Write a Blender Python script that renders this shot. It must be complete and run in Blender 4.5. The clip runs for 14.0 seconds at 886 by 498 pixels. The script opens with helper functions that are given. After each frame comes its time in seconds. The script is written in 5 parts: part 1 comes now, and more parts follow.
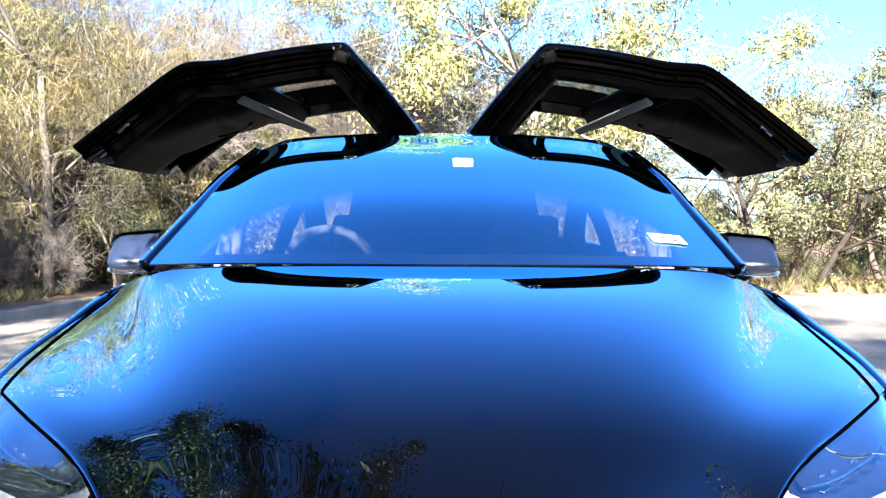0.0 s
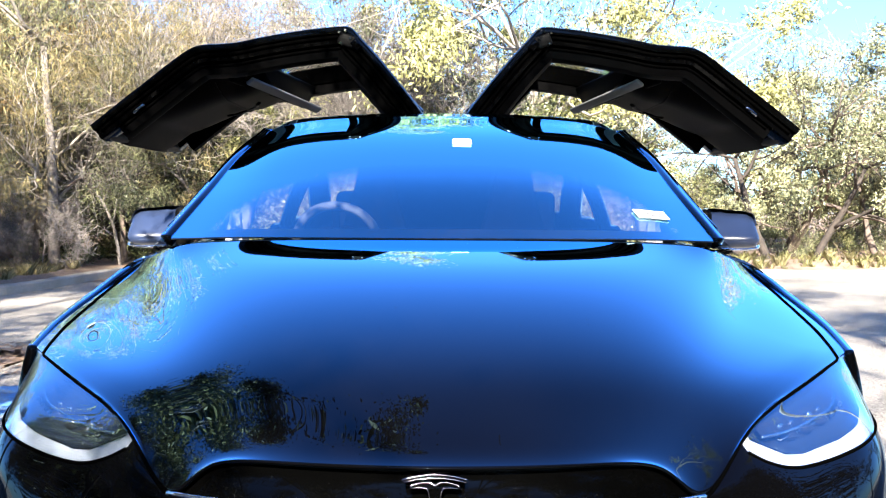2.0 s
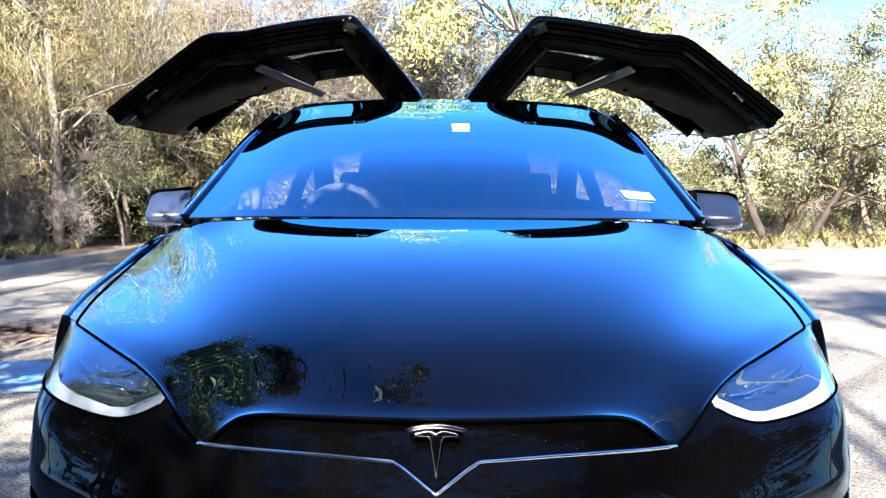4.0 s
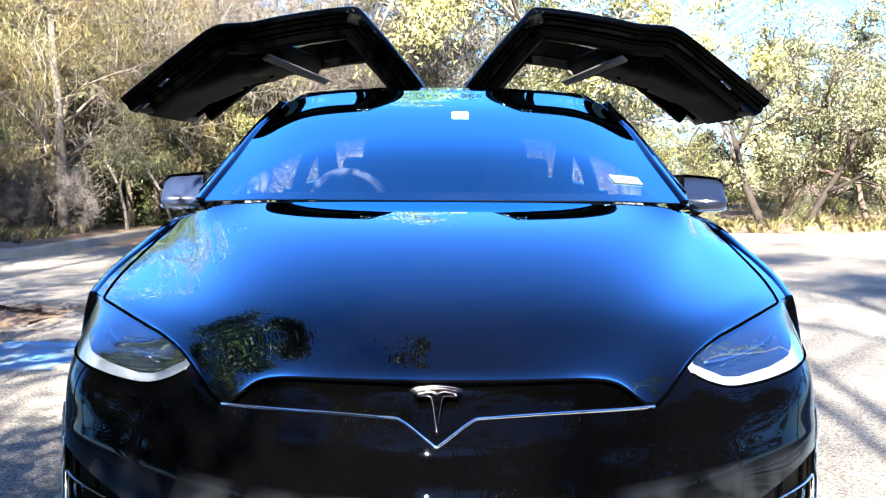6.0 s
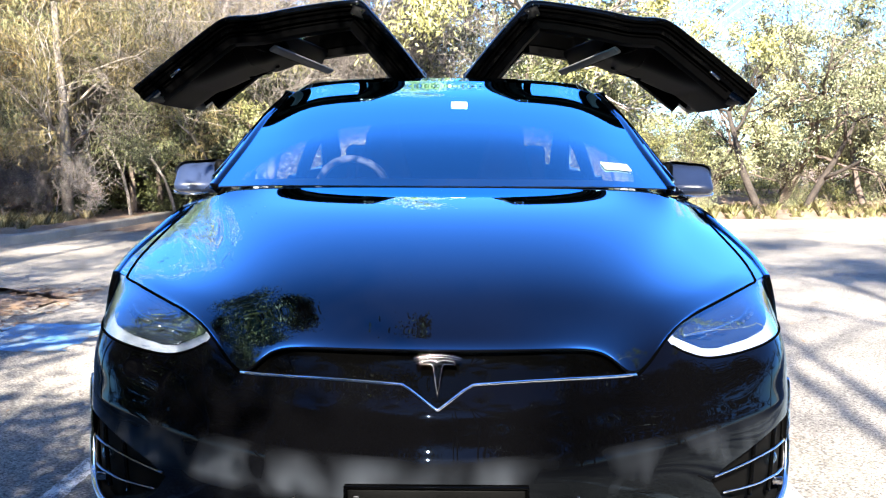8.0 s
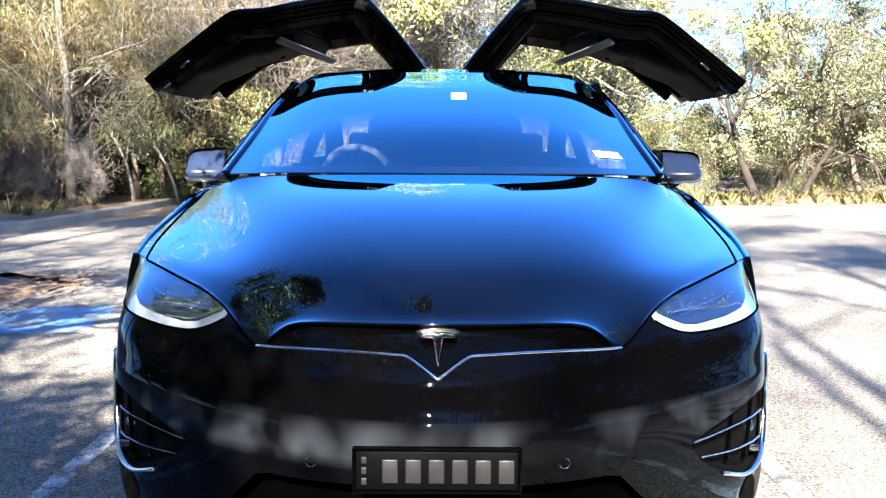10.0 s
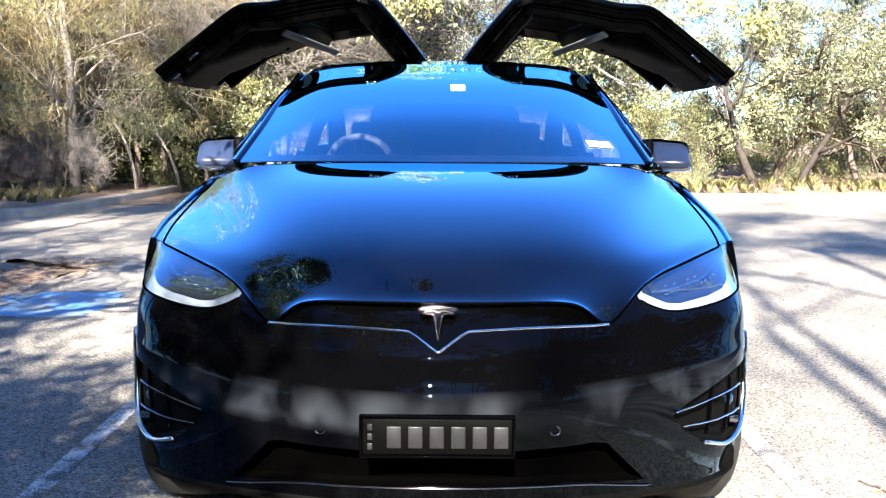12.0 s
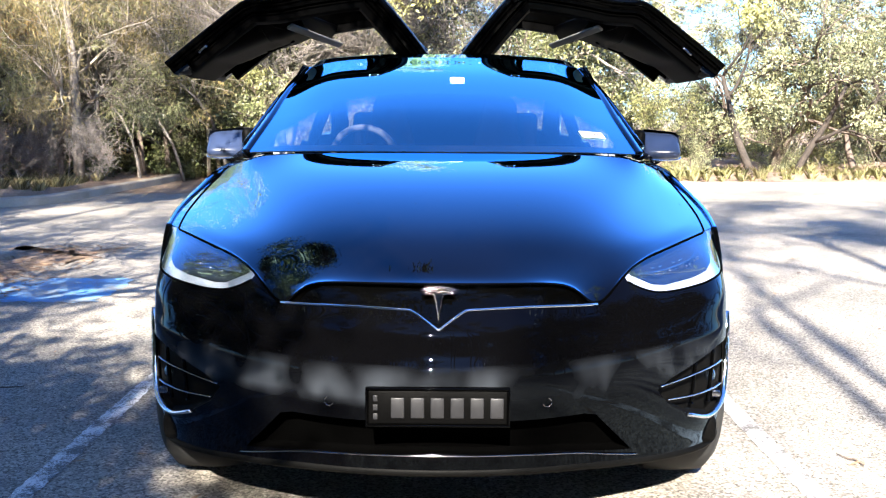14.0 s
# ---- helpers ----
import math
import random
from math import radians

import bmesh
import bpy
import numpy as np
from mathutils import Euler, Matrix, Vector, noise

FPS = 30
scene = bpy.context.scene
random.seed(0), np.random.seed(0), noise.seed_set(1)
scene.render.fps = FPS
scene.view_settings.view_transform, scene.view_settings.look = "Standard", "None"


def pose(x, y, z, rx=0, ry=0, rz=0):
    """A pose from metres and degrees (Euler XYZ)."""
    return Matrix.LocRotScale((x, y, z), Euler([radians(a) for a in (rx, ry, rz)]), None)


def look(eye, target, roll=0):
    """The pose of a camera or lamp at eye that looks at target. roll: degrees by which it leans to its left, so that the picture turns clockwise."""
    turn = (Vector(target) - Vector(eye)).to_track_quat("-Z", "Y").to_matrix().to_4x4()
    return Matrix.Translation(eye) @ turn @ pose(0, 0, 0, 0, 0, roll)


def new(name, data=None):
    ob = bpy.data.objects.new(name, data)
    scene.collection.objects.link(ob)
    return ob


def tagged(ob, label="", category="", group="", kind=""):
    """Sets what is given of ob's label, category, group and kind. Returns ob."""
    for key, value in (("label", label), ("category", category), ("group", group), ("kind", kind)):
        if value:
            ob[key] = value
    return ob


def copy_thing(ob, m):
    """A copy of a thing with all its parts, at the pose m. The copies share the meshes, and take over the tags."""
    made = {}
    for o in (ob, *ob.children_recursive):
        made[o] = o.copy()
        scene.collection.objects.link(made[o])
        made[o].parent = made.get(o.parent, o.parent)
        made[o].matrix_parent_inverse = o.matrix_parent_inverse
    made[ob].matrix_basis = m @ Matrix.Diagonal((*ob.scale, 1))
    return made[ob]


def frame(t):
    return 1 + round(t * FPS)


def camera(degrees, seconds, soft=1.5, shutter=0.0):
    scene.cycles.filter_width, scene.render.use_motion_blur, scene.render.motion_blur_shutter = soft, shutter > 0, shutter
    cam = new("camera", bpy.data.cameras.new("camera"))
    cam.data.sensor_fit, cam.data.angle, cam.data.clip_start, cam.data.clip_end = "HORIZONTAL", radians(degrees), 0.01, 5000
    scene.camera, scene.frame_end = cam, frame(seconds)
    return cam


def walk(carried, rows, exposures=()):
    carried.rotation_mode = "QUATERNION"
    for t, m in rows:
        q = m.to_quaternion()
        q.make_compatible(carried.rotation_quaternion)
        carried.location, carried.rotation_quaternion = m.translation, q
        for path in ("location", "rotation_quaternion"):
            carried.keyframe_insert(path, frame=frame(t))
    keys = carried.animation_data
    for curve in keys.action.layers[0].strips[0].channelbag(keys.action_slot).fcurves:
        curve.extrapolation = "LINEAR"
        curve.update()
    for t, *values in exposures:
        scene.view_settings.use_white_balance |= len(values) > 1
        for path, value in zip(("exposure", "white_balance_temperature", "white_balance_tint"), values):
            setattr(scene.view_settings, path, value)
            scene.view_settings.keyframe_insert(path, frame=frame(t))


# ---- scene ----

# ---------------------------------------------------------------- camera
# seconds, x, y, z, degrees down, degrees to the left, degrees of lean
PATH = (
    (0, 0.018, -1.213, 1.251, 1.23, 0.32, 0.30),
    (1, 0.018, -1.313, 1.255, 2.05, 0.32, 0.30),
    (2, 0.019, -1.412, 1.257, 2.75, 0.32, 0.30),
    (3, 0.019, -1.511, 1.258, 3.36, 0.32, 0.30),
    (4, 0.020, -1.609, 1.259, 3.89, 0.32, 0.30),
    (5, 0.020, -1.706, 1.260, 4.37, 0.32, 0.30),
    (6, 0.021, -1.801, 1.261, 4.81, 0.32, 0.30),
    (7, 0.022, -1.895, 1.263, 5.23, 0.32, 0.30),
    (8, 0.022, -1.988, 1.266, 5.63, 0.32, 0.30),
    (9, 0.023, -2.080, 1.269, 6.02, 0.32, 0.30),
    (10, 0.023, -2.171, 1.273, 6.41, 0.32, 0.30),
    (11, 0.024, -2.262, 1.278, 6.78, 0.32, 0.30),
    (12, 0.025, -2.353, 1.283, 7.15, 0.32, 0.30),
    (13, 0.025, -2.445, 1.289, 7.50, 0.32, 0.30),
    (14, 0.026, -2.538, 1.295, 7.83, 0.32, 0.30),
)
cam = camera(49.5, 14.0, soft=1.25)
walk(cam, [(t, pose(x, y, z, 90 - down, 0, left) @ pose(0, 0, 0, 0, 0, lean)) for t, x, y, z, down, left, lean in PATH],
     exposures=[(0.0, 2.86), (14.0, 2.86)])

# ---------------------------------------------------------------- light
SUN_FROM = Vector((-0.07, -1.0, 0.64)).normalized()
world = bpy.data.worlds.new("world")
scene.world = world
world.use_nodes = True
sky = world.node_tree.nodes.new("ShaderNodeTexSky")
sky.sky_type = "NISHITA"
sky.sun_disc = False
sky.sun_elevation = math.asin(SUN_FROM.z)
sky.sun_rotation = math.atan2(SUN_FROM.x, SUN_FROM.y)
sky.air_density, sky.dust_density, sky.ozone_density = 1.0, 0.3, 2.5
back = world.node_tree.nodes["Background"]
back.inputs["Strength"].default_value = 0.062
deep = world.node_tree.nodes.new("ShaderNodeMix")
deep.data_type, deep.blend_type = "RGBA", "MULTIPLY"
deep.inputs[0].default_value = 1.0
deep.inputs[7].default_value = (0.46, 0.77, 1.26, 1)
world.node_tree.links.new(sky.outputs[0], deep.inputs[6])
world.node_tree.links.new(deep.outputs[2], back.inputs[0])
sun_data = bpy.data.lights.new("sun", "SUN")
sun_data.energy, sun_data.angle, sun_data.color = 5.0, radians(0.53), (1.0, 0.93, 0.82)
sun = new("sun", sun_data)
sun.matrix_world = look(SUN_FROM * 60, (0, 0, 0))

# ---------------------------------------------------------------- materials


def material(name, base, rough=0.5, metal=0.0, coat=0.0, spec=0.5, coat_rough=0.03):
    m = bpy.data.materials.new(name)
    m.use_nodes = True
    p = m.node_tree.nodes["Principled BSDF"]
    p.inputs["Base Color"].default_value = (*base, 1)
    p.inputs["Roughness"].default_value = rough
    p.inputs["Metallic"].default_value = metal
    p.inputs["Coat Weight"].default_value = coat
    p.inputs["Coat Roughness"].default_value = coat_rough
    p.inputs["Specular IOR Level"].default_value = spec
    return m


def node(m, kind, **inputs):
    n = m.node_tree.nodes.new(kind)
    for key, value in inputs.items():
        n.inputs[key.replace("_", " ")].default_value = value
    return n


def link(m, a, b):
    m.node_tree.links.new(a, b)


def ramp(m, fac, stops):
    r = m.node_tree.nodes.new("ShaderNodeValToRGB")
    e = r.color_ramp.elements
    while len(e) < len(stops):
        e.new(0.5)
    for el, (pos, col) in zip(e, stops):
        el.position, el.color = pos, (*col, 1)
    link(m, fac, r.inputs[0])
    return r.outputs[0]


def varied(name, low, high, scale, rough=0.8, fine=40.0, bump=0.3, spread=0.01, per_object=0.0, island=0.0, metal=0.0, spec=0.4, contrast=0.18):
    """A surface whose colour wanders between two tones at a broad and a fine scale, with relief."""
    m = material(name, low, rough, metal, spec=spec)
    p = m.node_tree.nodes["Principled BSDF"]
    geo = m.node_tree.nodes.new("ShaderNodeNewGeometry")
    n1 = node(m, "ShaderNodeTexNoise", Scale=scale, Detail=6.0, Roughness=0.6)
    n2 = node(m, "ShaderNodeTexNoise", Scale=fine, Detail=4.0, Roughness=0.65)
    for n in (n1, n2):
        link(m, geo.outputs["Position"], n.inputs["Vector"])
    mix = node(m, "ShaderNodeMath")
    mix.operation = "ADD"
    half = node(m, "ShaderNodeMath")
    half.operation = "MULTIPLY"
    half.inputs[1].default_value = 0.5
    link(m, n1.outputs[0], mix.inputs[0])
    link(m, n2.outputs[0], mix.inputs[1])
    link(m, mix.outputs[0], half.inputs[0])
    out = half.outputs[0]
    for amount, src in ((per_object, "ShaderNodeObjectInfo"), (island, "ShaderNodeNewGeometry")):
        if amount:
            info = m.node_tree.nodes.new(src)
            sub = node(m, "ShaderNodeMath")
            sub.operation = "MULTIPLY_ADD"
            sub.inputs[1].default_value = amount
            link(m, info.outputs["Random" if src.endswith("Info") else "Random Per Island"], sub.inputs[0])
            add = node(m, "ShaderNodeMath")
            add.operation = "SUBTRACT"
            add.inputs[1].default_value = amount / 2
            link(m, out, sub.inputs[2])
            link(m, sub.outputs[0], add.inputs[0])
            out = add.outputs[0]
    col = ramp(m, out, [(0.5 - contrast, low), (0.5 + contrast, high)])
    link(m, col, p.inputs["Base Color"])
    if bump:
        b = node(m, "ShaderNodeBump", Strength=bump, Distance=spread)
        link(m, n2.outputs[0], b.inputs["Height"])
        link(m, b.outputs[0], p.inputs["Normal"])
    return m



def reflectance(m, normal_gloss, strength, square=1.0, power=5.0):
    """Mirror share: little when seen squarely, rising steeply at a glancing view, alike from both sides."""
    lw = node(m, "ShaderNodeLayerWeight", Blend=0.5)
    steep = node(m, "ShaderNodeMath")
    steep.operation = "POWER"
    steep.inputs[1].default_value = power
    link(m, lw.outputs["Facing"], steep.inputs[0])
    total = node(m, "ShaderNodeMath")
    total.operation, total.use_clamp = "MULTIPLY_ADD", True
    total.inputs[1].default_value = (1 - normal_gloss) * strength
    total.inputs[2].default_value = normal_gloss * square
    link(m, steep.outputs[0], total.inputs[0])
    return total.outputs[0]


def lacquer(name, base, gloss, rough, strength, dust=0.0, sunlit_dust=False):
    """Dark paint under a clear coat; the sky's blue is put into its mirror colour."""
    m = bpy.data.materials.new(name)
    m.use_nodes = True
    m.node_tree.nodes.clear()
    out = m.node_tree.nodes.new("ShaderNodeOutputMaterial")
    mix = m.node_tree.nodes.new("ShaderNodeMixShader")
    under = node(m, "ShaderNodeBsdfDiffuse", Color=(*base, 1))
    coat = node(m, "ShaderNodeBsdfGlossy", Color=(*gloss, 1), Roughness=rough)
    # faint waviness of the sprayed surface
    geo = m.node_tree.nodes.new("ShaderNodeNewGeometry")
    wave = node(m, "ShaderNodeTexNoise", Scale=9.0, Detail=2.0)
    link(m, geo.outputs["Position"], wave.inputs["Vector"])
    relief = node(m, "ShaderNodeBump", Strength=0.003, Distance=0.003)
    link(m, wave.outputs[0], relief.inputs["Height"])
    link(m, relief.outputs[0], coat.inputs["Normal"])
    link(m, reflectance(m, 0.04, strength, 0.3, 4.4), mix.inputs[0])
    link(m, under.outputs[0], mix.inputs[1])
    link(m, coat.outputs[0], mix.inputs[2])
    # thin dusty haze that catches the sun
    haze = node(m, "ShaderNodeBsdfGlossy", Color=(1, 1, 1, 1), Roughness=0.25)
    dusty = node(m, "ShaderNodeMixShader", Fac=dust)
    link(m, mix.outputs[0], dusty.inputs[1])
    link(m, haze.outputs[0], dusty.inputs[2])
    last = dusty
    if sunlit_dust:
        # ledge dust over and below the number plate, sunlit patches painted into its mask
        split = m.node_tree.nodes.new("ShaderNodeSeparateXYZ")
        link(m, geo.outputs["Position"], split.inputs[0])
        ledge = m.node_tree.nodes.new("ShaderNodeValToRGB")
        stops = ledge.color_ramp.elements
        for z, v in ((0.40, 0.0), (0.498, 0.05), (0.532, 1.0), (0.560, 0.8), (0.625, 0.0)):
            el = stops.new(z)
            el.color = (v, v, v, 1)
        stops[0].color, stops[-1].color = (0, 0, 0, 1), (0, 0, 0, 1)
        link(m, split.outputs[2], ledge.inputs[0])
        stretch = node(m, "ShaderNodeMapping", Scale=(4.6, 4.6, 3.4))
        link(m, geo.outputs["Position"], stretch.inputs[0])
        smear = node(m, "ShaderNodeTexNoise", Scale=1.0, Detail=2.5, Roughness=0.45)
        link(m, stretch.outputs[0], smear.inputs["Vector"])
        sun_patch = ramp(m, smear.outputs[0], [(0.46, (0.03, 0.03, 0.03)), (0.70, (1, 1, 1))])
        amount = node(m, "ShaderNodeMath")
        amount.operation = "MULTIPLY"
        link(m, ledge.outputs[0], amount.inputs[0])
        link(m, sun_patch, amount.inputs[1])
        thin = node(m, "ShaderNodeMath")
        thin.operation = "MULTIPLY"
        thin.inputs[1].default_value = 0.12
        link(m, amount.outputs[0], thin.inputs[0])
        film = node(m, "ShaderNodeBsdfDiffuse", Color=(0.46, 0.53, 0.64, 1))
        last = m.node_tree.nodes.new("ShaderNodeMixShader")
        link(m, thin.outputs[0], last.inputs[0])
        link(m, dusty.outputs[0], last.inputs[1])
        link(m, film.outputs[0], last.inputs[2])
    link(m, last.outputs[0], out.inputs[0])
    return m


PAINT = lacquer("black_paint", (0.0008, 0.0008, 0.001), (0.46, 0.76, 1.0), 0.01, 4.1, 0.0001)
# bumper coat whose dust also carries painted patches of sun
BUMPER_PAINT = lacquer("sunlit_dust_black_paint", (0.0008, 0.0008, 0.001), (0.44, 0.58, 0.72), 0.012, 1.5, 0.0, sunlit_dust=True)
# black cap; the blue is sky sheen put into its base colour
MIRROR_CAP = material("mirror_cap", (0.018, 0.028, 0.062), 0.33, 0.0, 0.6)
LAMP_WELL = material("lamp_well", (0.012, 0.016, 0.024), 0.25, 0.2)
LAMP_PLATE = material("lamp_plate", (0.05, 0.055, 0.065), 0.15, 0.8)
PLATE_FIELD = material("plate_field", (0.001, 0.001, 0.001), 0.5, spec=0.05)
PLATE_BAR = material("plate_bar", (0.020, 0.020, 0.022), 0.4, 0.3)
FRIT = material("frit", (0.004, 0.004, 0.004), 0.4)
GLOSS_BLACK = lacquer("gloss_black", (0.0005, 0.0005, 0.0005), (0.6, 0.65, 0.7), 0.03, 0.5)
PLASTIC = varied("black_plastic", (0.0012, 0.0012, 0.0012), (0.0035, 0.0035, 0.0035), 3.0, 0.55, 400.0, 0.1, 0.0005, spec=0.04)
RUBBER = varied("rubber", (0.012, 0.012, 0.012), (0.025, 0.025, 0.025), 5.0, 0.8, 300.0, 0.2, 0.0005)
CHROME = material("chrome", (0.82, 0.82, 0.84), 0.06, 1.0)
DARK_CHROME = material("dark_chrome", (0.24, 0.24, 0.26), 0.12, 1.0)
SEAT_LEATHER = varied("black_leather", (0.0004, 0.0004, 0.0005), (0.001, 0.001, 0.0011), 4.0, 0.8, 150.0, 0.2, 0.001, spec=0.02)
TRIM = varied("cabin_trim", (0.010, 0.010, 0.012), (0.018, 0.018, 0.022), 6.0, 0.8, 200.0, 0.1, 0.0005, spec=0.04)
DOOR_TRIM = varied("door_trim", (0.0004, 0.0004, 0.0004), (0.0010, 0.0010, 0.0011), 6.0, 0.55, 250.0, 0.15, 0.0005, spec=0.012)
GAP = material("gap_black", (0.0006, 0.0006, 0.0006), 0.9, spec=0.0)
LINING = varied("pillar_lining", (0.30, 0.31, 0.33), (0.40, 0.41, 0.43), 6.0, 0.8, 200.0, 0.1, 0.0005)
WHEEL_RIM = varied("wheel_leather", (0.05, 0.06, 0.08), (0.07, 0.085, 0.11), 8.0, 0.7, 200.0, 0.1, 0.0005, spec=0.1)
PALE_TRIM = varied("pale_cabin_trim", (0.12, 0.12, 0.118), (0.18, 0.175, 0.17), 6.0, 0.8, 200.0, 0.1, 0.0005)
PAPER = varied("label_paper", (0.75, 0.75, 0.72), (0.82, 0.82, 0.8), 20.0, 0.6, 200.0, 0.0)
LENS_WHITE = material("light_guide", (0.36, 0.39, 0.44), 0.25, 0.0, 1.0)
REFLECTOR = material("reflector", (0.75, 0.77, 0.8), 0.12, 1.0)
ALLOY = material("alloy", (0.4, 0.4, 0.42), 0.25, 1.0)


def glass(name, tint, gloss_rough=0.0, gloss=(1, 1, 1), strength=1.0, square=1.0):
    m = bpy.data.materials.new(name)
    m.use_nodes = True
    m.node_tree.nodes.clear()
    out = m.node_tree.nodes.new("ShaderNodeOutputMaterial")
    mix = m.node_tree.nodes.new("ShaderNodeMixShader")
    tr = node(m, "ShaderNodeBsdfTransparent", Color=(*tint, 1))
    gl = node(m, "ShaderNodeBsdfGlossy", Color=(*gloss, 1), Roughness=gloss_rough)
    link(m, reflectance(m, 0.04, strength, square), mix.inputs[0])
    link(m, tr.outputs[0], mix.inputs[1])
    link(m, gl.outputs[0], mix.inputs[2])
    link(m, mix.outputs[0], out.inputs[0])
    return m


# windscreen and lamp gloss carry the sky's blue in their own colour
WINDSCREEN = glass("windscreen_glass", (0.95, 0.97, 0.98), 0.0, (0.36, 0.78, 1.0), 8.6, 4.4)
SIDE_GLASS = glass("side_glass", (0.95, 0.96, 0.96))
LAMP_GLASS = glass("lamp_glass", (0.88, 0.92, 0.97), 0.0, (0.50, 0.76, 1.0), 3.6, 5.2)

# ---------------------------------------------------------------- mesh helpers


def mesh_ob(name, verts, faces, mat, parent=None, label="", smooth=True):
    me = bpy.data.meshes.new(name)
    me.from_pydata([tuple(map(float, v)) for v in verts], [], [tuple(map(int, f)) for f in faces])
    if mat:
        me.materials.append(mat)
    if smooth:
        me.shade_smooth()
    ob = new(name, me)
    if parent:
        ob.parent = parent
    if label:
        tagged(ob, label)
    return ob


def part(name, bm, mat, parent=None, label="", smooth=True):
    me = bpy.data.meshes.new(name)
    bm.to_mesh(me)
    bm.free()
    me.materials.append(mat)
    if smooth:
        me.shade_smooth()
    ob = new(name, me)
    if parent:
        ob.parent = parent
    if label:
        tagged(ob, label)
    return ob


def thing(name, label, category, group="", kind="", at=(0, 0, 0)):
    ob = new(name)
    ob.empty_display_size = 0.1
    ob.location = at
    return tagged(ob, label, category, group, kind)


def spline(points, n):
    """n points on a smooth curve through the given ones."""
    p = np.array(points, float)
    p = np.vstack([2 * p[0] - p[1], p, 2 * p[-1] - p[-2]])
    u = np.linspace(0, len(points) - 1, n)
    i = np.minimum(u.astype(int), len(points) - 2)
    f = (u - i)[:, None]
    a, b, c, d = p[i], p[i + 1], p[i + 2], p[i + 3]
    return 0.5 * (2 * b + (c - a) * f + (2 * a - 5 * b + 4 * c - d) * f ** 2 + (3 * b - a - 3 * c + d) * f ** 3)


def fair(points, n, flat_start=False):
    """n points on a curve of even curvature through the given ones; flat_start keeps it level where it meets its mirror image."""
    p = np.array(points, float)
    k = len(p)
    if k < 3:
        return spline(points, n)
    a, rhs = np.zeros((k, k)), np.zeros((k,) + p.shape[1:])
    for i in range(1, k - 1):
        a[i, i - 1:i + 2] = (1, 4, 1)
        rhs[i] = 6 * (p[i + 1] - 2 * p[i] + p[i - 1])
    a[0, 0] = a[-1, -1] = 1
    if flat_start:
        a[0, :2] = (4, 2)
        rhs[0] = 12 * (p[1] - p[0])
        rhs[0][..., 0] = 0
        a0 = np.array(a)
        a0[0, :2] = (1, 0)
    m = np.linalg.solve(a, rhs.reshape(k, -1)).reshape(rhs.shape)
    if flat_start:
        m[..., 0] = np.linalg.solve(a0, rhs[..., 0].reshape(k, -1)).reshape(rhs[..., 0].shape)
    u = np.linspace(0, k - 1, n)
    i = np.minimum(u.astype(int), k - 2)
    f = (u - i).reshape((-1,) + (1,) * (p.ndim - 1))
    g = 1 - f
    return g * p[i] + f * p[i + 1] + ((g ** 3 - g) * m[i] + (f ** 3 - f) * m[i + 1]) / 6


def loft(rows, across, along, faired=0):
    """A grid (along, across, 3) through rows of points."""
    if faired:
        g = fair(np.stack([fair(r, across, True) for r in rows]), along)
        for _ in range(faired):
            g[1:-1, 1:-1] = (g[1:-1, 1:-1] * 2 + g[:-2, 1:-1] + g[2:, 1:-1] + g[1:-1, :-2] + g[1:-1, 2:]) / 6
            g[1:-1, 0, 1:] = (g[1:-1, 0, 1:] * 2 + g[:-2, 0, 1:] + g[2:, 0, 1:] + 2 * g[1:-1, 1, 1:]) / 6
        return g
    g = np.stack([spline(r, across) for r in rows])
    return np.stack([spline(g[:, k], along) for k in range(across)], axis=1)


def both(g):
    """The grid of one side (its first column on the middle line) and its mirror image in one grid."""
    m = g[:, :0:-1].copy()
    m[:, :, 0] *= -1
    return np.concatenate([m, g], axis=1)


def mirrored(g):
    m = g[:, ::-1].copy()
    m[:, :, 0] *= -1
    return m


def grid_faces(rows, cols, start=0):
    return [(start + r * cols + c, start + r * cols + c + 1, start + (r + 1) * cols + c + 1, start + (r + 1) * cols + c)
            for r in range(rows - 1) for c in range(cols - 1)]


def sheet(name, g, mat, parent=None, label="", thick=0.0):
    """A panel from a grid of points, with thickness behind it."""
    r, c = g.shape[:2]
    ob = mesh_ob(name, g.reshape(-1, 3), grid_faces(r, c), mat, parent, label)
    if thick:
        s = ob.modifiers.new("thickness", "SOLIDIFY")
        s.thickness, s.offset = thick, -1.0
    return ob


def tube(points, radius, sides=8, closed=False, flat=1.0):
    """Verts and faces of a pipe along points; radius a number or one for each point."""
    p = np.array(points, float)
    n = len(p)
    rad = np.full(n, radius) if np.isscalar(radius) else np.array(radius, float)
    t = np.roll(p, -1, 0) - np.roll(p, 1, 0) if closed else np.gradient(p, axis=0)
    t /= np.linalg.norm(t, axis=1)[:, None] + 1e-9
    ref = np.array((0.0, 0.0, 1.0)) if abs(t[:, 2]).mean() < 0.8 else np.array((0.0, 1.0, 0.0))
    s = np.cross(t, ref)
    s /= np.linalg.norm(s, axis=1)[:, None] + 1e-9
    q = np.cross(s, t)
    ang = np.linspace(0, 2 * np.pi, sides, endpoint=False)
    ring = p[:, None] + rad[:, None, None] * (np.cos(ang)[None, :, None] * s[:, None] + flat * np.sin(ang)[None, :, None] * q[:, None])
    faces = [(i * sides + k, i * sides + (k + 1) % sides, ((i + 1) % n) * sides + (k + 1) % sides, ((i + 1) % n) * sides + k)
             for i in range(n if closed else n - 1) for k in range(sides)]
    if not closed:
        faces += [tuple(range(sides))[::-1], tuple(range((n - 1) * sides, n * sides))]
    return ring.reshape(-1, 3), faces


